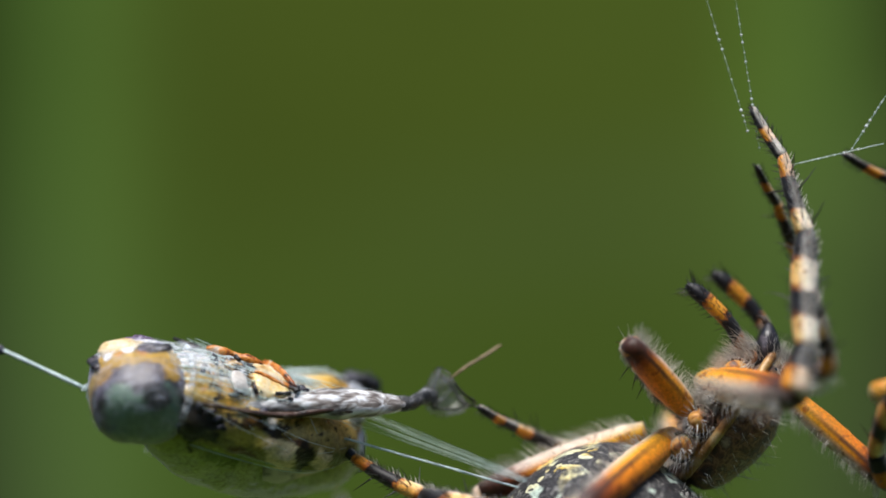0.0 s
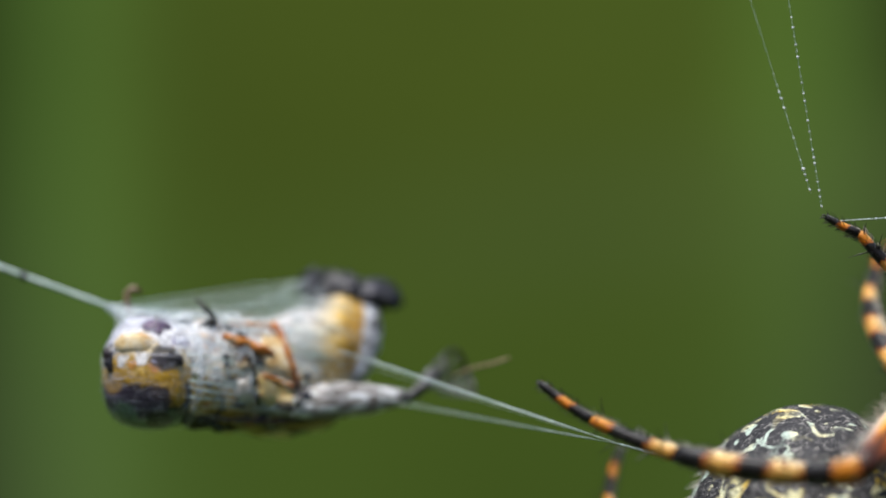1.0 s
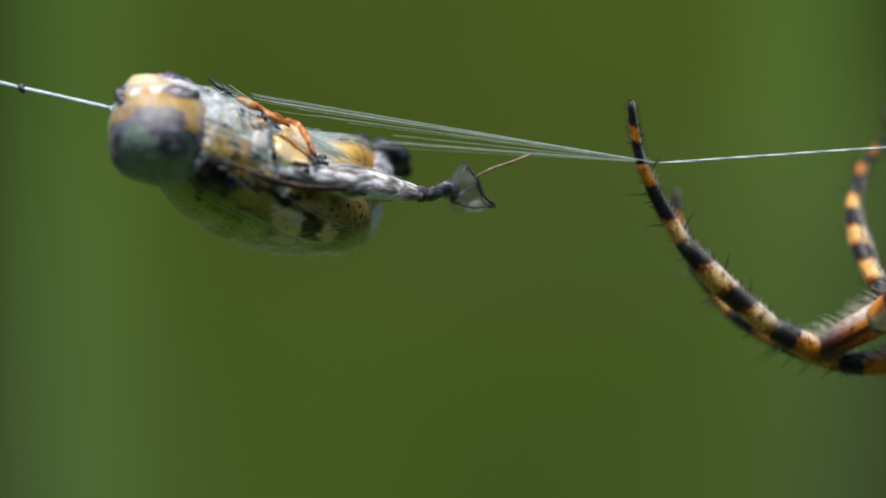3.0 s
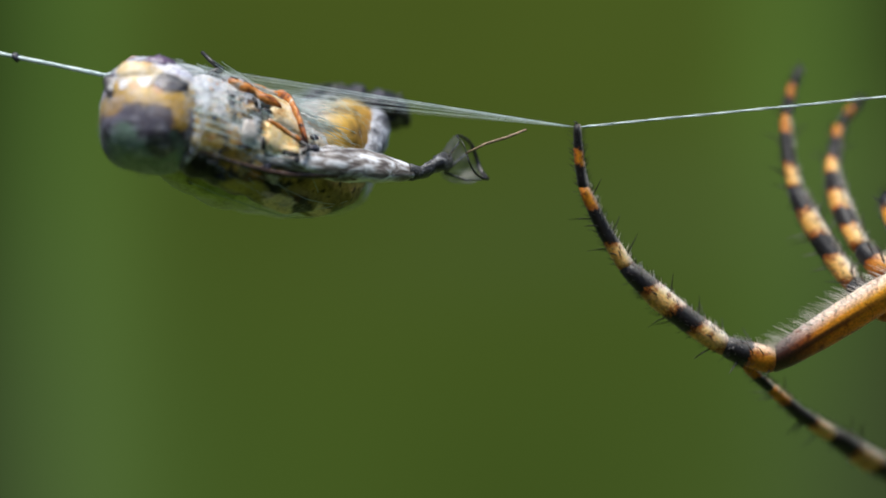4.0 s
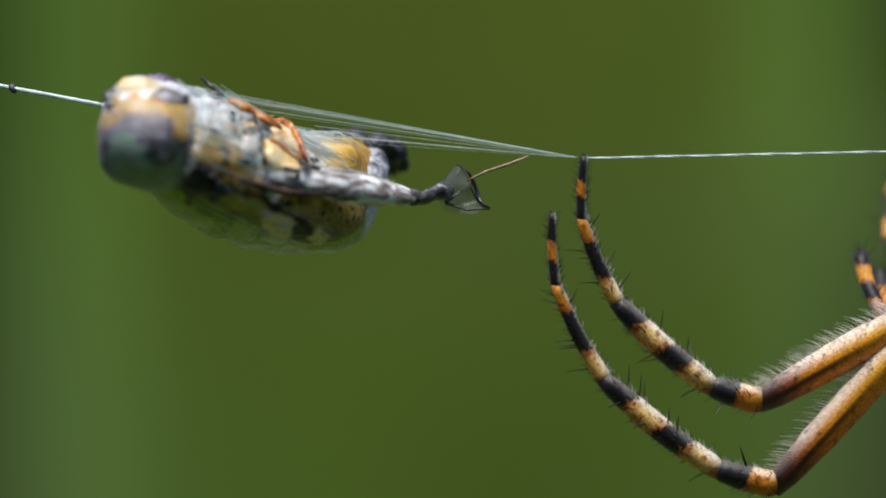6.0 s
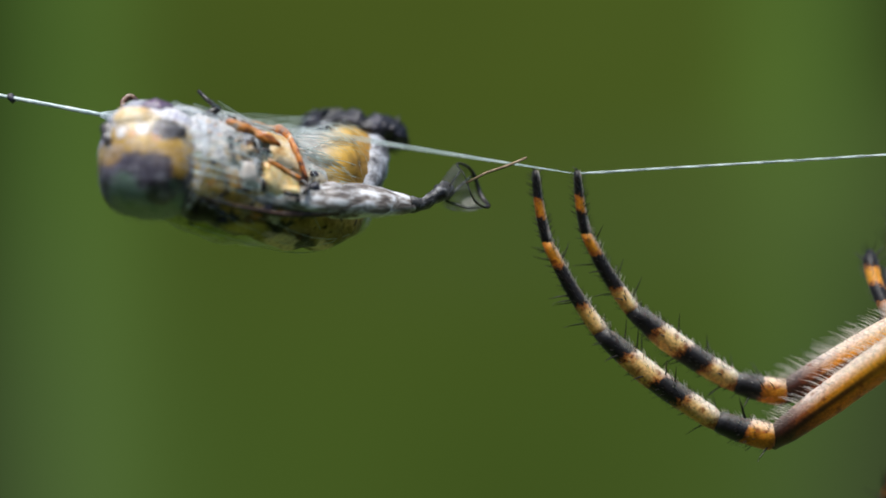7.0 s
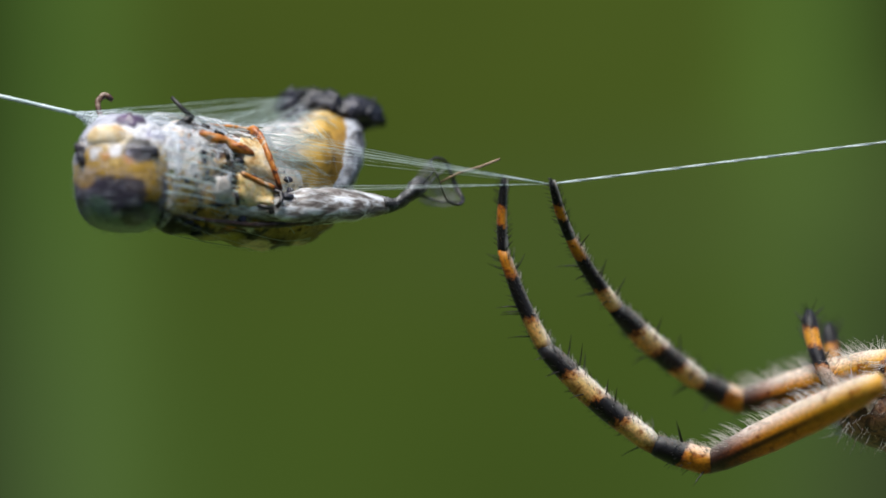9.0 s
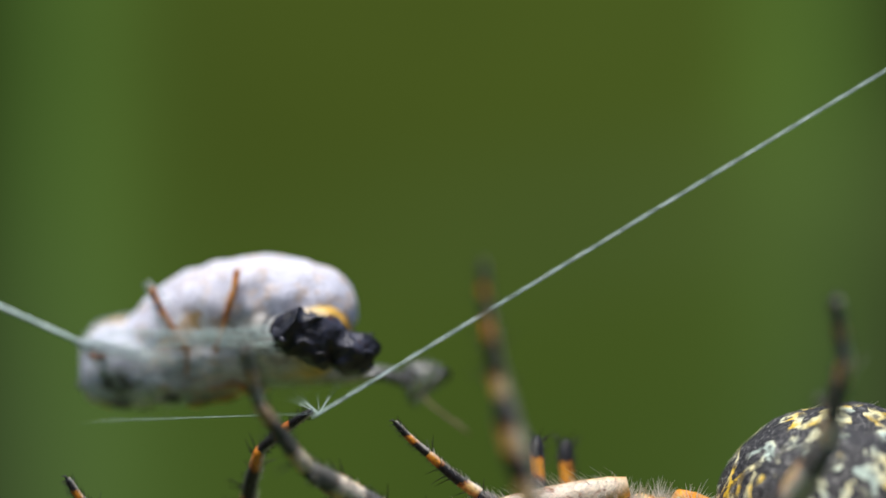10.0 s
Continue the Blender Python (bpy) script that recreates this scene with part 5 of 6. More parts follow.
def keys_of_legs():
    """For each leg: time, tip, knee (line of sight and depth), side of the bend."""
    a = TRACKS["A"].at
    a(0.0, (560, 742, -60), (1030, 905, -90), 0.3), a(0.2, (525, 790, -60), (1050, 905, -90), 0.3), a(0.3, (480, 825, -60), (960, 910, -60), 0.3), a(0.5, (508, 770, -20), (1030, 842, -40), 0.3)
    a(0.7, (545, 745, -20), (1055, 805, -30), 0.3), a(0.9, (605, 730, -10), (1125, 792, -20), 0.3), a(1.0, (958, 680, -150), (1525, 830, -300), 0.1), a(1.2, (1640, 850, 0), (2100, 800, 0), 1), a(1.5, (1640, 700, 80), (2050, 760, 50), 1)
    a(2.0, (1376, 498, 330), (1880, 735, 260), 0.2), a(2.5, (1298, 486, 640), (1690, 765, 420), 1), a(2.7, (1545, 90, -170), (1560, 660, -120), 1), a(2.9, (1150, 312, 20), (1545, 690, 50), 1), a(3.0, (1117, 183, 0), (1450, 620, 60), 1)
    a(3.2, (1035, 203, 0), (1370, 640, 70), 1), a(3.8, (1025, 220, 0), (1372, 640, 30), 1), a(4.3, (1020, 230, 0), (1372, 636, 0), 1), a(4.5, (1030, 254, 0), (1408, 638, 0), 1), a(5.0, (1070, 240, 0), (1385, 688, 0), 1), a(5.2, (1026, 232, 0), (1335, 675, 0), 1)
    a(5.8, (1032, 265, 0), (1345, 700, 10), 1), a(6.3, (1038, 296, 0), (1355, 724, 20), 1), a(6.5, (1070, 268, 0), (1388, 722, 20), 1), a(7.0, (1022, 306, 0), (1392, 695, 30), 1), a(7.3, (1006, 300, 0), (1345, 662, 30), 1), a(7.5, (1016, 312, -50), (1385, 642, -190), 1)
    a(7.8, (940, 290, -40), (1255, 678, -170), 1), a(8.0, (1046, 262, -50), (1349, 670, -200), 1), a(8.5, (1016, 280, -50), (1370, 665, -190), 1), a(9.0, (978, 324, -50), (1315, 712, -190), 1), a(9.3, (942, 400, -60), (1262, 795, -190), 1), a(9.4, (990, 453, -70), (1225, 810, -180), 1), a(9.5, (982, 462, -90), (1215, 800, -190), 1)
    a(9.6, (925, 560, -90), (1090, 830, -160), 1), a(9.7, (893, 590, -90), (1020, 910, -190), 1), a(9.8, (930, 614, -90), (930, 940, -100), 1), a(9.9, (635, 610, -400), (850, 930, -330), 1), a(10.0, (435, 615, -330), (800, 930, -330), 1)
    b = TRACKS["B"].at
    b(0.0, (1497, 275, 60), (1820, 700, 80), -1), b(0.2, (1535, 287, 60), (1850, 700, 80), -1), b(0.3, (1548, 285, 60), (1850, 700, 80), -1), b(0.5, (1640, 330, 60), (1900, 760, 80), -1), b(1.0, (1720, 380, 60), (2000, 800, 80), 1), b(2.0, (1750, 300, 60), (2000, 760, 80), 1)
    b(3.2, (1650, 500, 0), (1800, 900, 0), 1), b(3.7, (1450, 620, 0), (1720, 900, 0), 1), b(4.3, (1147, 605, 0), (1680, 862, -10), 1), b(4.5, (1115, 328, 80), (1528, 778, 110), 1), b(5.0, (1172, 228, 50), (1432, 818, 60), 1), b(5.2, (1125, 335, 50), (1468, 855, 60), 1)
    b(5.8, (1010, 380, 10), (1400, 860, 10), 1), b(6.3, (948, 382, 0), (1345, 850, 0), 1), b(6.5, (993, 268, 0), (1365, 800, 0), 1), b(7.0, (948, 306, 0), (1372, 775, 0), 1), b(7.3, (930, 298, 0), (1335, 750, 0), 1), b(7.5, (943, 298, 0), (1335, 768, 0), 1)
    b(7.8, (867, 272, 0), (1205, 808, 0), 1), b(8.0, (975, 245, 0), (1293, 792, 0), 1), b(8.5, (942, 268, 0), (1315, 786, 0), 1), b(9.0, (893, 320, 0), (1260, 818, 0), 1), b(9.3, (867, 404, 0), (1210, 885, 10), 1), b(9.4, (917, 454, 0), (1185, 905, 0), 1), b(9.5, (908, 455, 10), (1160, 920, 30), 1)
    b(9.6, (560, 550, 0), (890, 895, 20), 1), b(9.7, (488, 490, 0), (730, 935, 20), 1), b(9.8, (520, 596, 0), (640, 985, 10), 1), b(9.9, (544, 612, 0), (640, 990, 0), 1), b(10.0, (548, 730, -10), (640, 1060, -10), 1)
    c = TRACKS["C"].at
    c(0.0, (600, 880, 60), (860, 868, 60), 1), c(0.2, (570, 850, 60), (945, 835, 120), 1), c(0.5, (1262, 370, 300), (1345, 620, 300), 1), c(0.7, (800, 850, 80), (1150, 960, 120), 1), c(0.9, (985, 815, 10), (1200, 1120, 30), 1), c(1.0, (1100, 790, 0), (1350, 1120, 20), 1), c(1.2, (1062, 768, 0), (1390, 1030, 0), 1)
    c(1.5, (1062, 705, 0), (1540, 850, 0), 0.6), c(2.0, (1105, 637, 0), (1595, 815, 0), 0.5), c(2.5, (1090, 480, 0), (1548, 778, 0), 0.6), c(2.7, (1113, 375, 0), (1568, 685, 0), 0.6), c(2.9, (1192, 335, 30), (1585, 650, 40), 1), c(3.0, (1196, 340, 40), (1576, 640, 50), 1), c(3.2, (1147, 190, 0), (1508, 575, 0), 1)
    c(3.8, (1380, 130, 10), (1560, 540, 0), 1), c(4.3, (1455, 118, 20), (1610, 600, 20), 0.3), c(4.5, (1488, 240, 20), (1685, 700, 20), 0.5), c(5.0, (1720, 360, 20), (1780, 720, 20), 1), c(5.2, (1600, 190, 30), (1640, 590, 20), 1), c(6.3, (1640, 300, 40), (1760, 620, 20), 1), c(7.5, (1640, 300, 60), (1720, 640, 40), 1)
    c(7.8, (1465, 335, 130), (1580, 640, 90), 1), c(8.0, (1720, 350, 130), (1800, 640, 90), 1), c(9.0, (1900, 640, 60), (1700, 430, 40), -1), c(9.3, (2000, 700, -100), (1650, 430, -220), -1), c(9.5, (2000, 640, -100), (1640, 512, -260), -1), c(9.6, (1960, 600, -100), (1530, 600, -270), -1), c(9.7, (1850, 560, -100), (1465, 665, -280), -1), c(9.8, (1660, 660, 90), (1560, 860, 90), -1), c(9.9, (1553, 648, 100), (1500, 940, 120), -1), c(10.0, (1448, 705, 100), (1420, 990, 120), -1)
    d = TRACKS["D"].at
    d(0.0, (850, 722, 40), (1225, 848, 120), 0.2), d(0.2, (955, 415, 130), (1175, 690, 110), -1), d(0.3, (1190, 600, 80), (1280, 760, 100), -1), d(0.4, (1225, 392, 60), (1372, 730, 60), 1), d(0.5, (893, 380, 190), (1060, 790, 160), 1), d(0.7, (1020, 385, 150), (1195, 720, 130), 1), d(0.8, (1015, 300, 160), (1120, 720, 150), 1), d(0.9, (1425, 390, 120), (1440, 640, 90), 1), d(1.0, (1600, 420, 100), (1640, 700, 90), 1)
    d(2.0, (1750, 400, 100), (1900, 700, 90), 1), d(2.9, (1562, 210, 10), (1610, 520, 10), 1), d(3.0, (1568, 250, 10), (1600, 550, 10), 1), d(3.2, (1488, 150, 0), (1470, 485, 0), 1), d(3.8, (1520, 170, 20), (1560, 480, 20), 1), d(4.3, (1527, 188, 40), (1590, 500, 40), 1), d(4.5, (1650, 300, 40), (1700, 620, 40), 1), d(5.0, (1740, 300, 40), (1790, 620, 40), 1)
    d(6.3, (1700, 300, 30), (1750, 640, 40), 1), d(8.5, (1680, 360, -20), (1640, 700, -20), -1), d(9.0, (1600, 360, -40), (1520, 720, -40), -1), d(9.3, (1585, 330, -50), (1400, 640, -60), 1), d(9.4, (1382, 342, -190), (1400, 610, -150), 0.3), d(9.5, (1367, 440, -150), (1415, 660, -170), 0.2), d(9.6, (1308, 485, -150), (1298, 750, -190), 0.2), d(9.7, (1270, 500, -150), (1225, 810, -210), -0.3), d(9.8, (1300, 515, -120), (1190, 840, -190), -0.4)
    d(9.9, (1303, 450, -100), (1140, 820, -170), -0.4), d(10.0, (856, 466, -560), (985, 1010, -560), 0.1)
    e = TRACKS["E"].at
    e(0.0, (1333, 195, 0), (1405, 700, -60), -1), e(0.2, (1340, 232, 0), (1440, 710, -60), -1), e(0.3, (1303, 218, -40), (1388, 780, -70), -1), e(0.4, (1450, 200, 0), (1540, 590, -60), -1), e(0.5, (1420, 180, 0), (1478, 640, -60), -1), e(0.7, (1478, 250, 0), (1700, 640, -40), -1), e(0.9, (1620, 330, 0), (1760, 700, -40), -1), e(1.2, (1700, 330, 0), (1850, 700, -40), -1)
    e(2.0, (1800, 300, 0), (2000, 700, -40), 1), e(3.2, (1552, 200, -170), (1500, 560, -120), -1), e(4.0, (1700, 300, -60), (1700, 700, -60), -1), e(7.5, (1750, 420, -40), (1760, 760, -60), -1), e(9.3, (1760, 480, -60), (1600, 760, -60), -1), e(9.7, (1640, 560, -60), (1480, 850, -70), -1)
    e(9.8, (1535, 618, -60), (1420, 900, -80), -1), e(9.9, (1522, 548, -200), (1330, 960, -230), -0.6), e(10.0, (1482, 530, -230), (1272, 1015, -260), -0.3)
    f = TRACKS["F"].at
    f(0.0, (1340, 297, 40), (1480, 700, 70), -1), f(0.2, (1378, 322, 40), (1500, 680, 70), -1), f(0.3, (1402, 312, 40), (1640, 640, 70), -1), f(0.5, (1448, 346, 40), (1640, 660, 70), -1), f(0.7, (1485, 380, 60), (1700, 680, 70), -1), f(0.9, (1545, 360, 60), (1760, 700, 70), -1), f(1.5, (1800, 400, 60), (1960, 760, 70), 1)
    f(4.0, (1780, 500, 80), (1820, 860, 70), 1), f(9.0, (1500, 1000, 60), (1640, 1200, 60), 1), f(9.3, (1140, 790, 130), (1400, 1080, 110), 1), f(9.5, (900, 960, 70), (1250, 1120, 60), 1), f(9.7, (682, 790, 60), (880, 1180, 50), 1), f(9.8, (540, 700, 10), (760, 1120, 20), 1), f(9.9, (432, 705, 10), (640, 1100, 20), 1), f(10.0, (300, 960, 10), (600, 1150, 20), 1)
    g = TRACKS["G"].at
    g(0.0, (1760, 640, -20), (1570, 855, -80), 1), g(0.2, (1760, 640, -20), (1610, 860, -60), 1), g(0.5, (1780, 560, -20), (1610, 830, -60), 1), g(0.7, (1780, 560, -20), (1560, 770, -60), 1), g(0.9, (1800, 560, -20), (1700, 860, -60), 1), g(2.0, (2000, 640, -20), (2100, 940, -60), 1)
    g(4.0, (1780, 900, -40), (1840, 860, -50), 1), g(9.0, (1600, 950, -30), (1680, 960, -40), 1), g(9.5, (1100, 960, -20), (1300, 1010, -30), 1), g(9.7, (1010, 860, 0), (1180, 1040, -10), 1), g(9.8, (970, 690, 0), (1160, 960, -10), 1), g(9.9, (878, 588, 0), (1080, 950, -10), 1), g(10.0, (700, 748, 0), (1060, 1000, -10), 1)
    h = TRACKS["H"].at
    h(0.0, (1240, 760, 160), (1085, 575, -160), -1), h(0.2, (960, 315, -20), (1165, 605, -60), -1), h(0.3, (1110, 640, -300), (1190, 720, -50), -1), h(0.4, (1100, 575, -20), (1300, 770, -60), -1), h(0.5, (1200, 200, -30), (1272, 522, -40), 0.5), h(0.7, (1493, 148, -40), (1372, 450, -50), 1), h(0.8, (1393, 315, -20), (1450, 560, -50), -1), h(0.9, (1340, 388, -10), (1462, 640, -50), -1), h(1.0, (1463, 385, 0), (1640, 660, -40), -1)
    h(1.2, (1315, 300, -60), (1500, 690, -60), 1), h(1.5, (1620, 420, -20), (1760, 720, -40), 1), h(3.0, (1750, 700, -20), (1850, 900, -40), 1), h(7.8, (1560, 860, -20), (1580, 1000, -40), 1), h(9.0, (1500, 1040, 40), (1600, 1160, 0), 1), h(9.3, (900, 980, 20), (1250, 1160, 0), 1), h(9.5, (633, 742, 10), (860, 990, 0), 1)
    h(9.7, (392, 868, 10), (760, 1150, 0), 1), h(9.8, (273, 797, 10), (600, 1150, 0), 1), h(9.9, (312, 838, 10), (640, 1170, 0), 1), h(10.0, (120, 848, 10), (460, 1200, 0), 1)


def keys_of_silk():
    """HOLD: where the foot holds the line. ENDS: right end of the middle line, then a point of the line beyond."""
    k = HOLD.at
    k(0.0, 1100, 915), k(0.5, 1080, 900), k(0.9, 1080, 858), k(1.0, 1100, 787), k(1.2, 1062, 766), k(1.5, 1062, 705), k(2.0, 1105, 636), k(2.5, 1090, 479), k(2.7, 1113, 374), k(2.9, 1160, 310), k(3.0, 1170, 289), k(3.2, 1038, 207), k(3.8, 1026, 222), k(4.3, 1020, 232), k(4.5, 1032, 255), k(5.0, 1066, 241)
    k(5.2, 1027, 233), k(5.8, 1032, 265), k(6.3, 1036, 298), k(6.5, 1066, 269), k(7.0, 1020, 308), k(7.3, 1005, 300), k(7.5, 1014, 316), k(7.8, 942, 293), k(8.0, 1044, 265), k(8.5, 1014, 283), k(9.0, 976, 326), k(9.3, 940, 402), k(9.4, 988, 457), k(9.5, 976, 466), k(9.6, 920, 558), k(9.7, 888, 592), k(9.8, 932, 620), k(9.9, 927, 549), k(10.0, 565, 732)
    e = ENDS.at
    e(0.0, 1400, 1000, 1800, 1100), e(0.9, 1400, 930, 1800, 1000), e(1.0, 1500, 890, 1900, 980), e(1.2, 1720, 845, 2100, 880), e(1.5, 1722, 678, 2100, 660), e(2.0, 1760, 688, 2100, 710), e(2.5, 1750, 551, 2100, 590), e(2.7, 1772, 408, 2100, 420), e(2.9, 1820, 298, 2100, 290), e(3.0, 1828, 243, 2100, 225), e(3.2, 1690, 165, 2100, 140), e(3.8, 1680, 160, 2100, 120)
    e(4.3, 1676, 164, 2100, 120), e(4.5, 1690, 222, 2100, 200), e(5.0, 1726, 226, 2100, 230), e(5.2, 1685, 282, 2100, 315), e(5.8, 1690, 272, 2100, 270), e(6.3, 1695, 254, 2100, 230), e(6.5, 1725, 225, 2100, 200), e(7.0, 1678, 268, 2100, 240), e(7.3, 1665, 308, 2100, 312), e(7.5, 1672, 317, 2100, 317), e(7.8, 1600, 326, 2100, 350)
    e(8.0, 1686, 300, 2100, 320), e(8.5, 1674, 294, 2100, 300), e(9.0, 1630, 244, 2100, 165), e(9.3, 1590, 292, 2100, 200), e(9.4, 1568, 336, 2100, 230), e(9.5, 1365, 449, 1568, 335), e(9.6, 1312, 488, 1568, 312), e(9.7, 1272, 503, 1568, 300), e(9.8, 1302, 518, 1568, 293), e(9.9, 1305, 454, 1568, 222), e(10.0, 898, 530, 1568, 125)
    s = SLOPE.at
    s(0.0, 0.46), s(0.5, 0.5), s(1.0, 0.36), s(1.5, 0.4), s(2.0, 0.33), s(2.5, 0.33), s(3.0, 0.23), s(4.5, 0.2), s(5.0, 0.19), s(7.5, 0.19), s(8.5, 0.2), s(9.3, 0.25), s(9.7, 0.25), s(9.8, 0.4), s(10.0, 0.44)
    b = BEAD.at
    b(0.0, 1345, 268), b(0.2, 1347, 228), b(0.3, 1393, 272), b(0.4, 1508, 320), b(0.5, 1442, 300), b(0.7, 1472, 335), b(0.8, 1388, 300), b(0.9, 1332, 372), b(1.0, 1455, 372), b(1.2, 1610, 290), b(1.5, 1700, 200), b(3.0, 1900, -100), b(10.0, 2000, -200)
    w = WEB.at
    w(0.0, 1398, 293, 1505, 268), w(0.2, 1410, 318, 1540, 282), w(0.3, 1440, 312, 1552, 280), w(0.5, 1500, 330, 1620, 285), w(0.7, 1600, 380, 1720, 350), w(0.8, 1405, 325, 1510, 355), w(0.9, 1340, 395, 1568, 380), w(1.0, 1470, 392, 1700, 378), w(1.2, 1700, 300, 1900, 280), w(10.0, 2000, 200, 2200, 180)


def prey_rows():
    return [
        (0, prey_pose(-313, 139, -219, -61.0, -6.7, 10.2)),
        (0.2, prey_pose(-316, -8, -209, -44.2, -9.2, -0.1)),
        (0.3, prey_pose(-388, -80, -168, 27.4, -7.3, -21.2)),
        (0.4, prey_pose(-311, 4, -201, 24.7, -5.3, -19.3)),
        (0.5, prey_pose(-371, 81, -115, 24.0, -5.7, -9.6)),
        (0.7, prey_pose(-343, 162, -92, 9.1, -7.9, -4.3)),
        (0.8, prey_pose(-292, 214, -56, 6.8, -8.3, -3.6)),
        (0.9, prey_pose(-336, 248, -102, 21.7, -1.1, -6.0)),
        (1, prey_pose(-281, 270, -92, -10.3, 1.6, 2.6)),
        (1.2, prey_pose(-310, 225, -30, 11.9, 2.4, -2.5)),
        (1.5, prey_pose(-330, 209, 5, -1.0, -0.7, -0.3)),
        (2, prey_pose(-294, 171, 82, 17.3, -4.2, -4.6)),
        (2.5, prey_pose(-323, 239, 182, -6.6, -2.5, 0.2)),
        (2.7, prey_pose(-309, 220, 224, -18.3, -0.4, 3.3)),
        (2.9, prey_pose(-258, 125, 262, -25.2, 0.3, 4.5)),
        (3, prey_pose(-253, 83, 224, -48.9, 4.0, 6.0)),
        (3.2, prey_pose(-250, 86, 310, -39.6, 3.3, 5.5)),
        (4.3, prey_pose(-261, 52, 283, -31.6, 3.6, 3.1)),
        (4.5, prey_pose(-256, 45, 276, -28.8, 2.7, 2.5)),
        (5, prey_pose(-219, 37, 259, -40.8, 3.5, 4.0)),
        (5.2, prey_pose(-266, 45, 270, -45.7, 4.8, 4.6)),
        (6.3, prey_pose(-249, 28, 219, -43.1, 3.6, 4.5)),
        (6.5, prey_pose(-217, 32, 271, -35.2, 2.1, 4.1)),
        (7, prey_pose(-262, 36, 237, -30.3, 1.7, 4.6)),
        (7.5, prey_pose(-266, 37, 264, -14.5, 0.7, 2.8)),
        (7.8, prey_pose(-344, 28, 248, -36.6, 4.2, 5.1)),
        (8, prey_pose(-240, 17, 288, -30.3, 1.7, 3.5)),
        (8.5, prey_pose(-272, 41, 272, -25.4, 1.7, 4.0)),
        (9, prey_pose(-307, 50, 252, -17.5, 0.9, 3.8)),
        (9.3, prey_pose(-341, 61, 213, -2.2, -0.2, 2.9)),
        (9.5, prey_pose(-291, 25, 175, 0.0, 0.3, 0.2)),
        (9.6, prey_pose(-343, 16, 101, 28.4, 1.1, -3.0)),
        (9.7, prey_pose(-381, 33, 56, 23.0, 0.7, -1.2)),
        (9.8, prey_pose(-349, 44, -42, 44.2, 2.7, -1.7)),
        (9.9, prey_pose(-321, 28, -61, 45.3, 4.4, -2.7)),
        (10, prey_pose(-338, 148, -227, 105.4, 12.9, -0.2)),
    ]


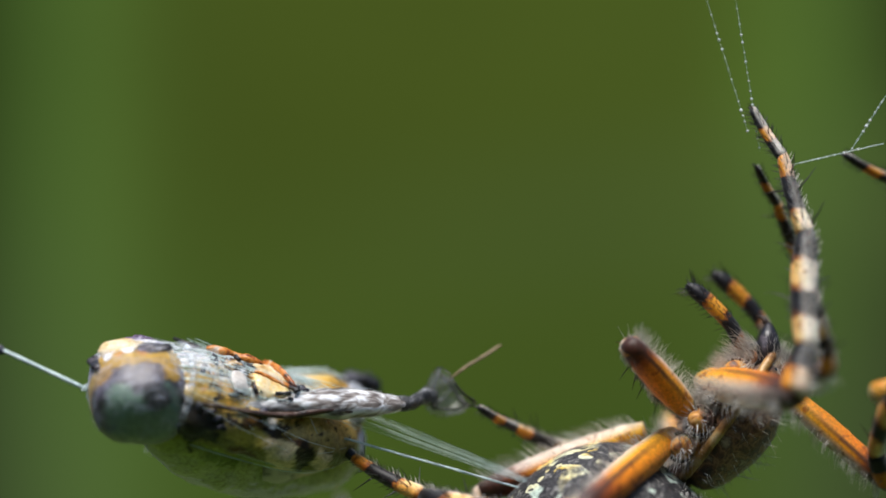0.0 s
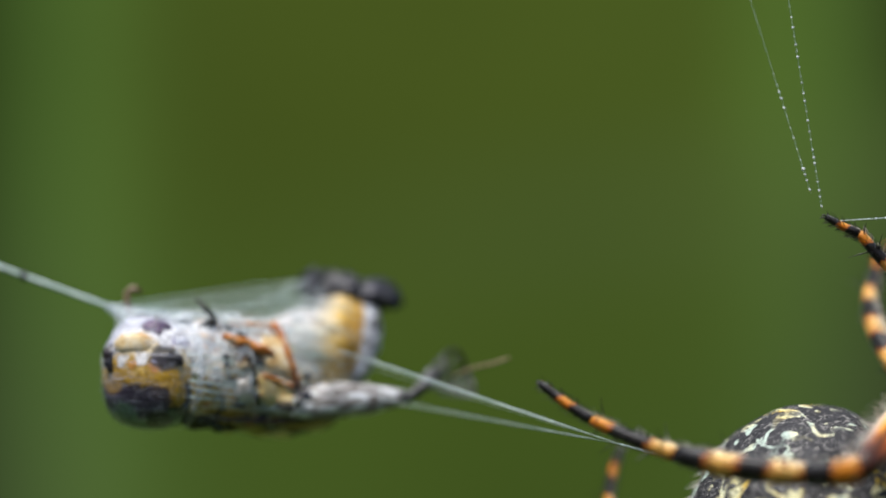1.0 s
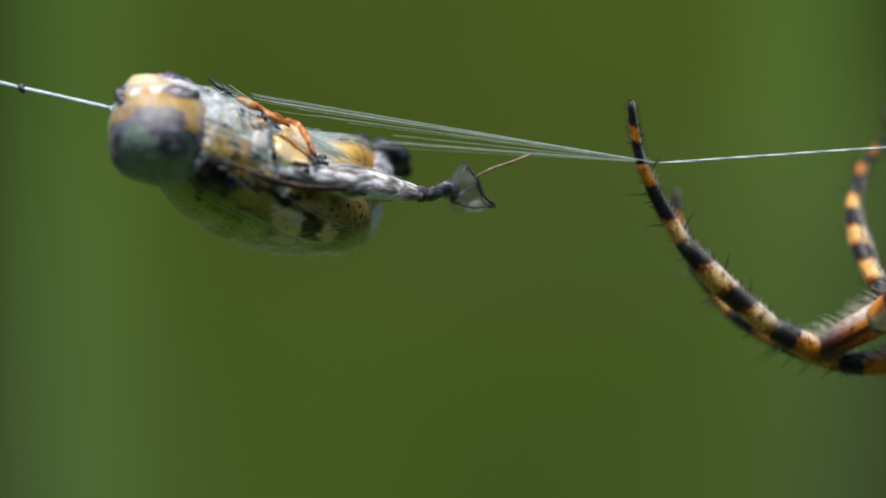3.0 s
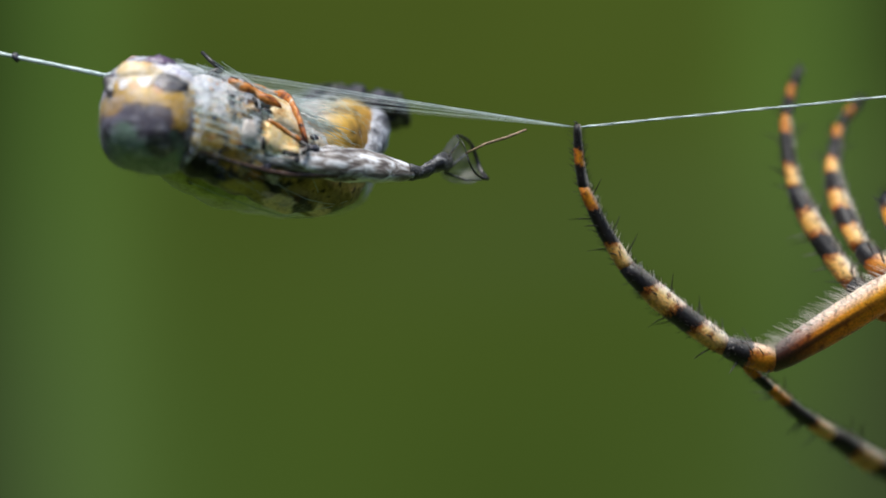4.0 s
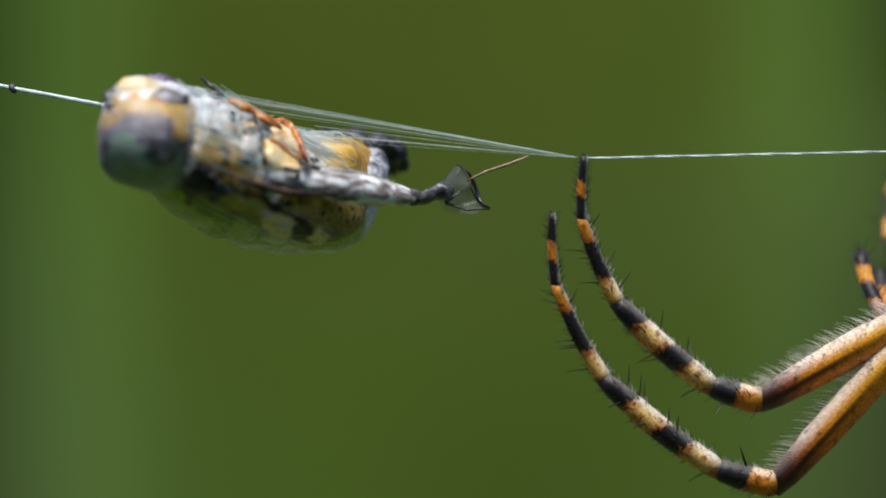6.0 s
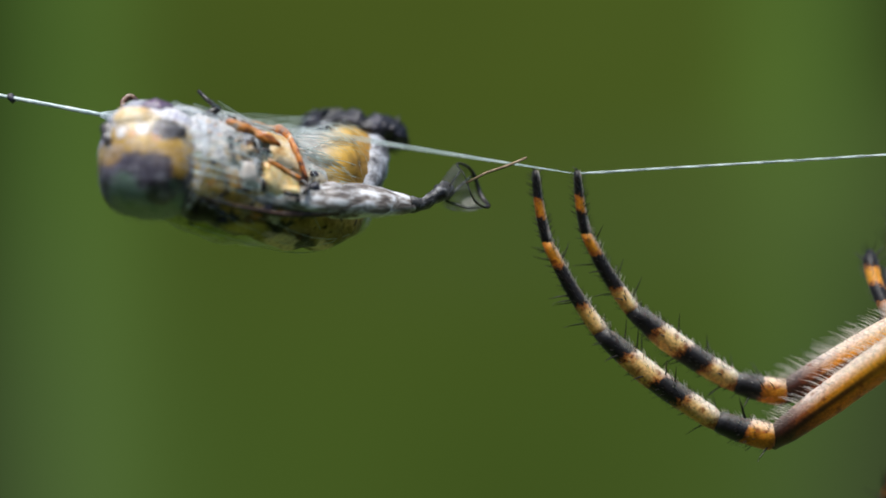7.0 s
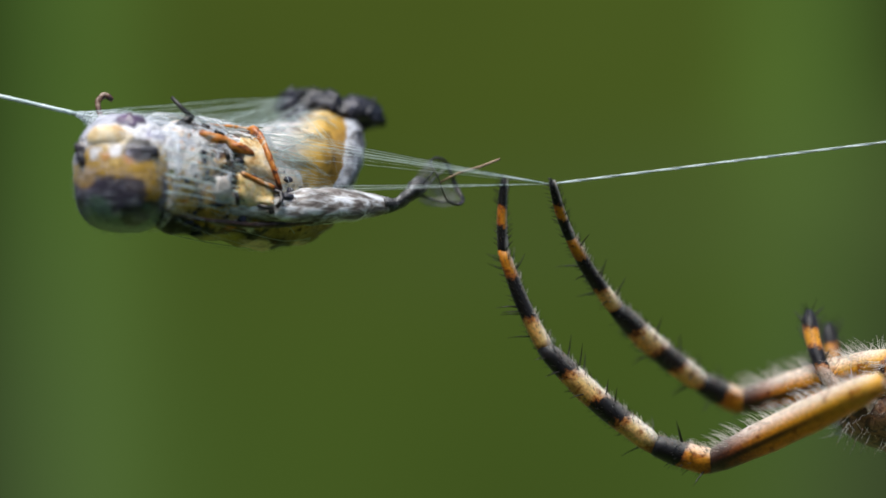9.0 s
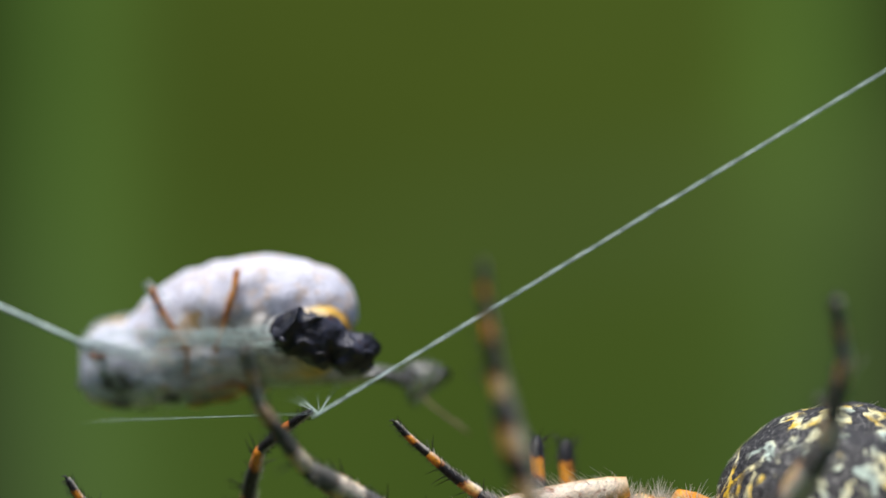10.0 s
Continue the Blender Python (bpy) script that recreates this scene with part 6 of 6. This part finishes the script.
def motions():
    rows = prey_rows()
    walk(prey, rows)
    keys_of_body(), keys_of_legs(), keys_of_silk()

    def prey_at(t):
        scene.frame_set(frame(t))
        return prey.matrix_basis.copy()

    prey_now = {t: prey_at(t) for t in TIMES}
    bodies = {}
    for t in TIMES:
        x, y, d, pitch, turn = BODY.value(t)
        bodies[t] = Matrix.Translation(place(x, y, d)) @ Matrix.Rotation(radians(turn), 4, "Z") @ Matrix.Rotation(radians(-pitch), 4, "Y") @ Matrix.Rotation(radians(ROLL.value(t)[0] * math.cos(radians(turn))), 4, "X")
    walk(spider, [(t, bodies[t]) for t in TIMES])
    walk(abdomen, [(t, pose(-132 * U, 0, 2 * U, 0, BEND.value(t)[0], 0)) for t in TIMES])
    for name, pieces in LEGS.items():
        size = SIZES[name][0]
        lengths = [s[1] * size * U for s in SEGS]
        keyed = [[] for _ in SEGS]
        for t in TIMES:
            v = TRACKS[name].value(t)
            tip, knee = place(*v[:3]), place(*v[3:6])
            bx, by, bd, _, _ = BODY.value(t)
            late = min(1.0, max(0.0, (t - 0.7) / 0.5))
            ox, oy, od = (u * (1 - late) + w * late for u, w in zip(START_HIPS[name], HIPS[name]))
            hip = place(bx + ox, by + oy, bd + od)
            if t < 1.0 and name != "B":
                over = lengths[4] ** 2 - (hip.x - knee.x) ** 2 - (hip.z - knee.z) ** 2
                if over > 0:
                    knee = aside(knee, hip.y + (-0.95 if name in "AEGH" else 0.95) * math.sqrt(over) * (1 - late))
            joints = chain(tip, knee, lengths[:4], 1 if v[6] > 0 else -1, 0.985 - 0.075 * min(1.0, abs(v[6])), -1 if name in "EGH" else 1, name == "B" or name == "A" and t > 2.4)
            knee = joints[-1]
            gap = (hip - knee).length
            if gap < lengths[4]:
                hip = aside(hip, knee.y + (-1 if name in "AB" and t > 2.4 else 1) * math.sqrt(max(0.0, lengths[4] ** 2 - (hip.x - knee.x) ** 2 - (hip.z - knee.z) ** 2)))
            base = knee + (hip - knee).normalized() * lengths[4]
            joints.append(base)
            home = bodies[t].inverted()
            spin = Matrix.Rotation(radians(SPIN[name].value(t)[0]), 4, "X")
            for k in range(5):
                keyed[k].append((t, home @ along(joints[k + 1], joints[k]) @ spin))
        for ob, rows in zip(pieces, keyed):
            walk(ob, rows)
    left, mid, right, fans = [], [], [], [[] for _ in line_fan]
    beads, webs = [[] for _ in line_bead], [[] for _ in line_web]
    # where each strand leaves the bundle: on its flank, and farther along when it is rolled back
    level = [Vector(q) * U for q in ((36, -64, -84), (48, -54, -94), (0, -80, -76), (60, -44, -110), (50, -50, -92), (150, -24, -190), (140, -26, -178), (30, -64, -86), (100, -36, -120), (148, -24, -186),
                                       (40, -58, -88), (52, -50, -96), (150, -24, -188), (46, -54, -92), (146, -24, -184), (30, -66, -84), (56, -48, -98), (148, -24, -182))]
    rolled = [Vector(q) * U for q in ((-5, 0, -30), (20, 10, -22), (-30, -20, -28), (40, 20, -26), (-226, -138, -80), (-220, -120, -62), (-210, -140, -90), (-188, -122, -80), (-160, -112, -72), (-226, -100, -54),
                                        (-204, -100, -50), (-140, -108, -80), (-112, -100, -84), (-234, -112, -58), (-205, -146, -106), (-80, -92, -80), (-172, -70, -44), (-58, -80, -76))]
    for t in TIMES:
        m = prey_now[t]
        knot = m @ (Vector((-338, -26, -29)) * U)
        left.append((t, along(knot, knot + Vector((-1.0, 0.06, SLOPE.value(t)[0])))))
        near = -150 * min(1.0, max(0.0, (t - 9.7) / 0.3))
        hold = place(*HOLD.value(t), near)
        roll = min(1.0, max(0.0, (-math.degrees(m.to_euler().x) - 12) / 20)) if t < 9.6 else 0.0
        roll = roll * roll * (3 - 2 * roll)
        for k, q in enumerate(a.lerp(b, roll) for a, b in zip(level, rolled)):
            deep = Vector((0, 95 * U * min(1.0, max(0.0, (t - 9.5) / 0.3)), 0))
            aim = (m @ q + deep).lerp(place(240, 738 + 2 * k, 60), min(1.0, max(0.0, (t - 9.75) / 0.2)) if k in (2, 3) else 0.0)
            fans[k].append((t, along(hold, aim)))
        ex, ey, fx, fy = ENDS.value(t)
        end, far = place(ex, ey, near), place(fx, fy, near)
        if t < 9.45:
            end, far = hold + (end - hold).normalized() * 390 * U, end
        mid.append((t, along(end, hold)))
        right.append((t, along(end, far)))
        bx, by = BEAD.value(t)
        foot = place(bx, by)
        beads[0].append((t, along(foot, foot + Vector((-0.16, 0, 1.0)))))
        beads[1].append((t, along(foot + Vector((-20 * U, 0, 30 * U)), foot + Vector((-0.30, 0.1, 1.0)))))
        wx, wy, vx, vy = WEB.value(t)
        p, q = place(wx, wy), place(vx, vy)
        webs[0].append((t, along(p, q)))
        webs[1].append((t, along(q, q + Vector((0.55, 0.1, 0.84)))))
    for ob, rows in [(line_left, left), (line_mid, mid), (line_right, right)] + list(zip(line_fan, fans)) + list(zip(line_bead, beads)) + list(zip(line_web, webs)):
        walk(ob, rows)


motions()
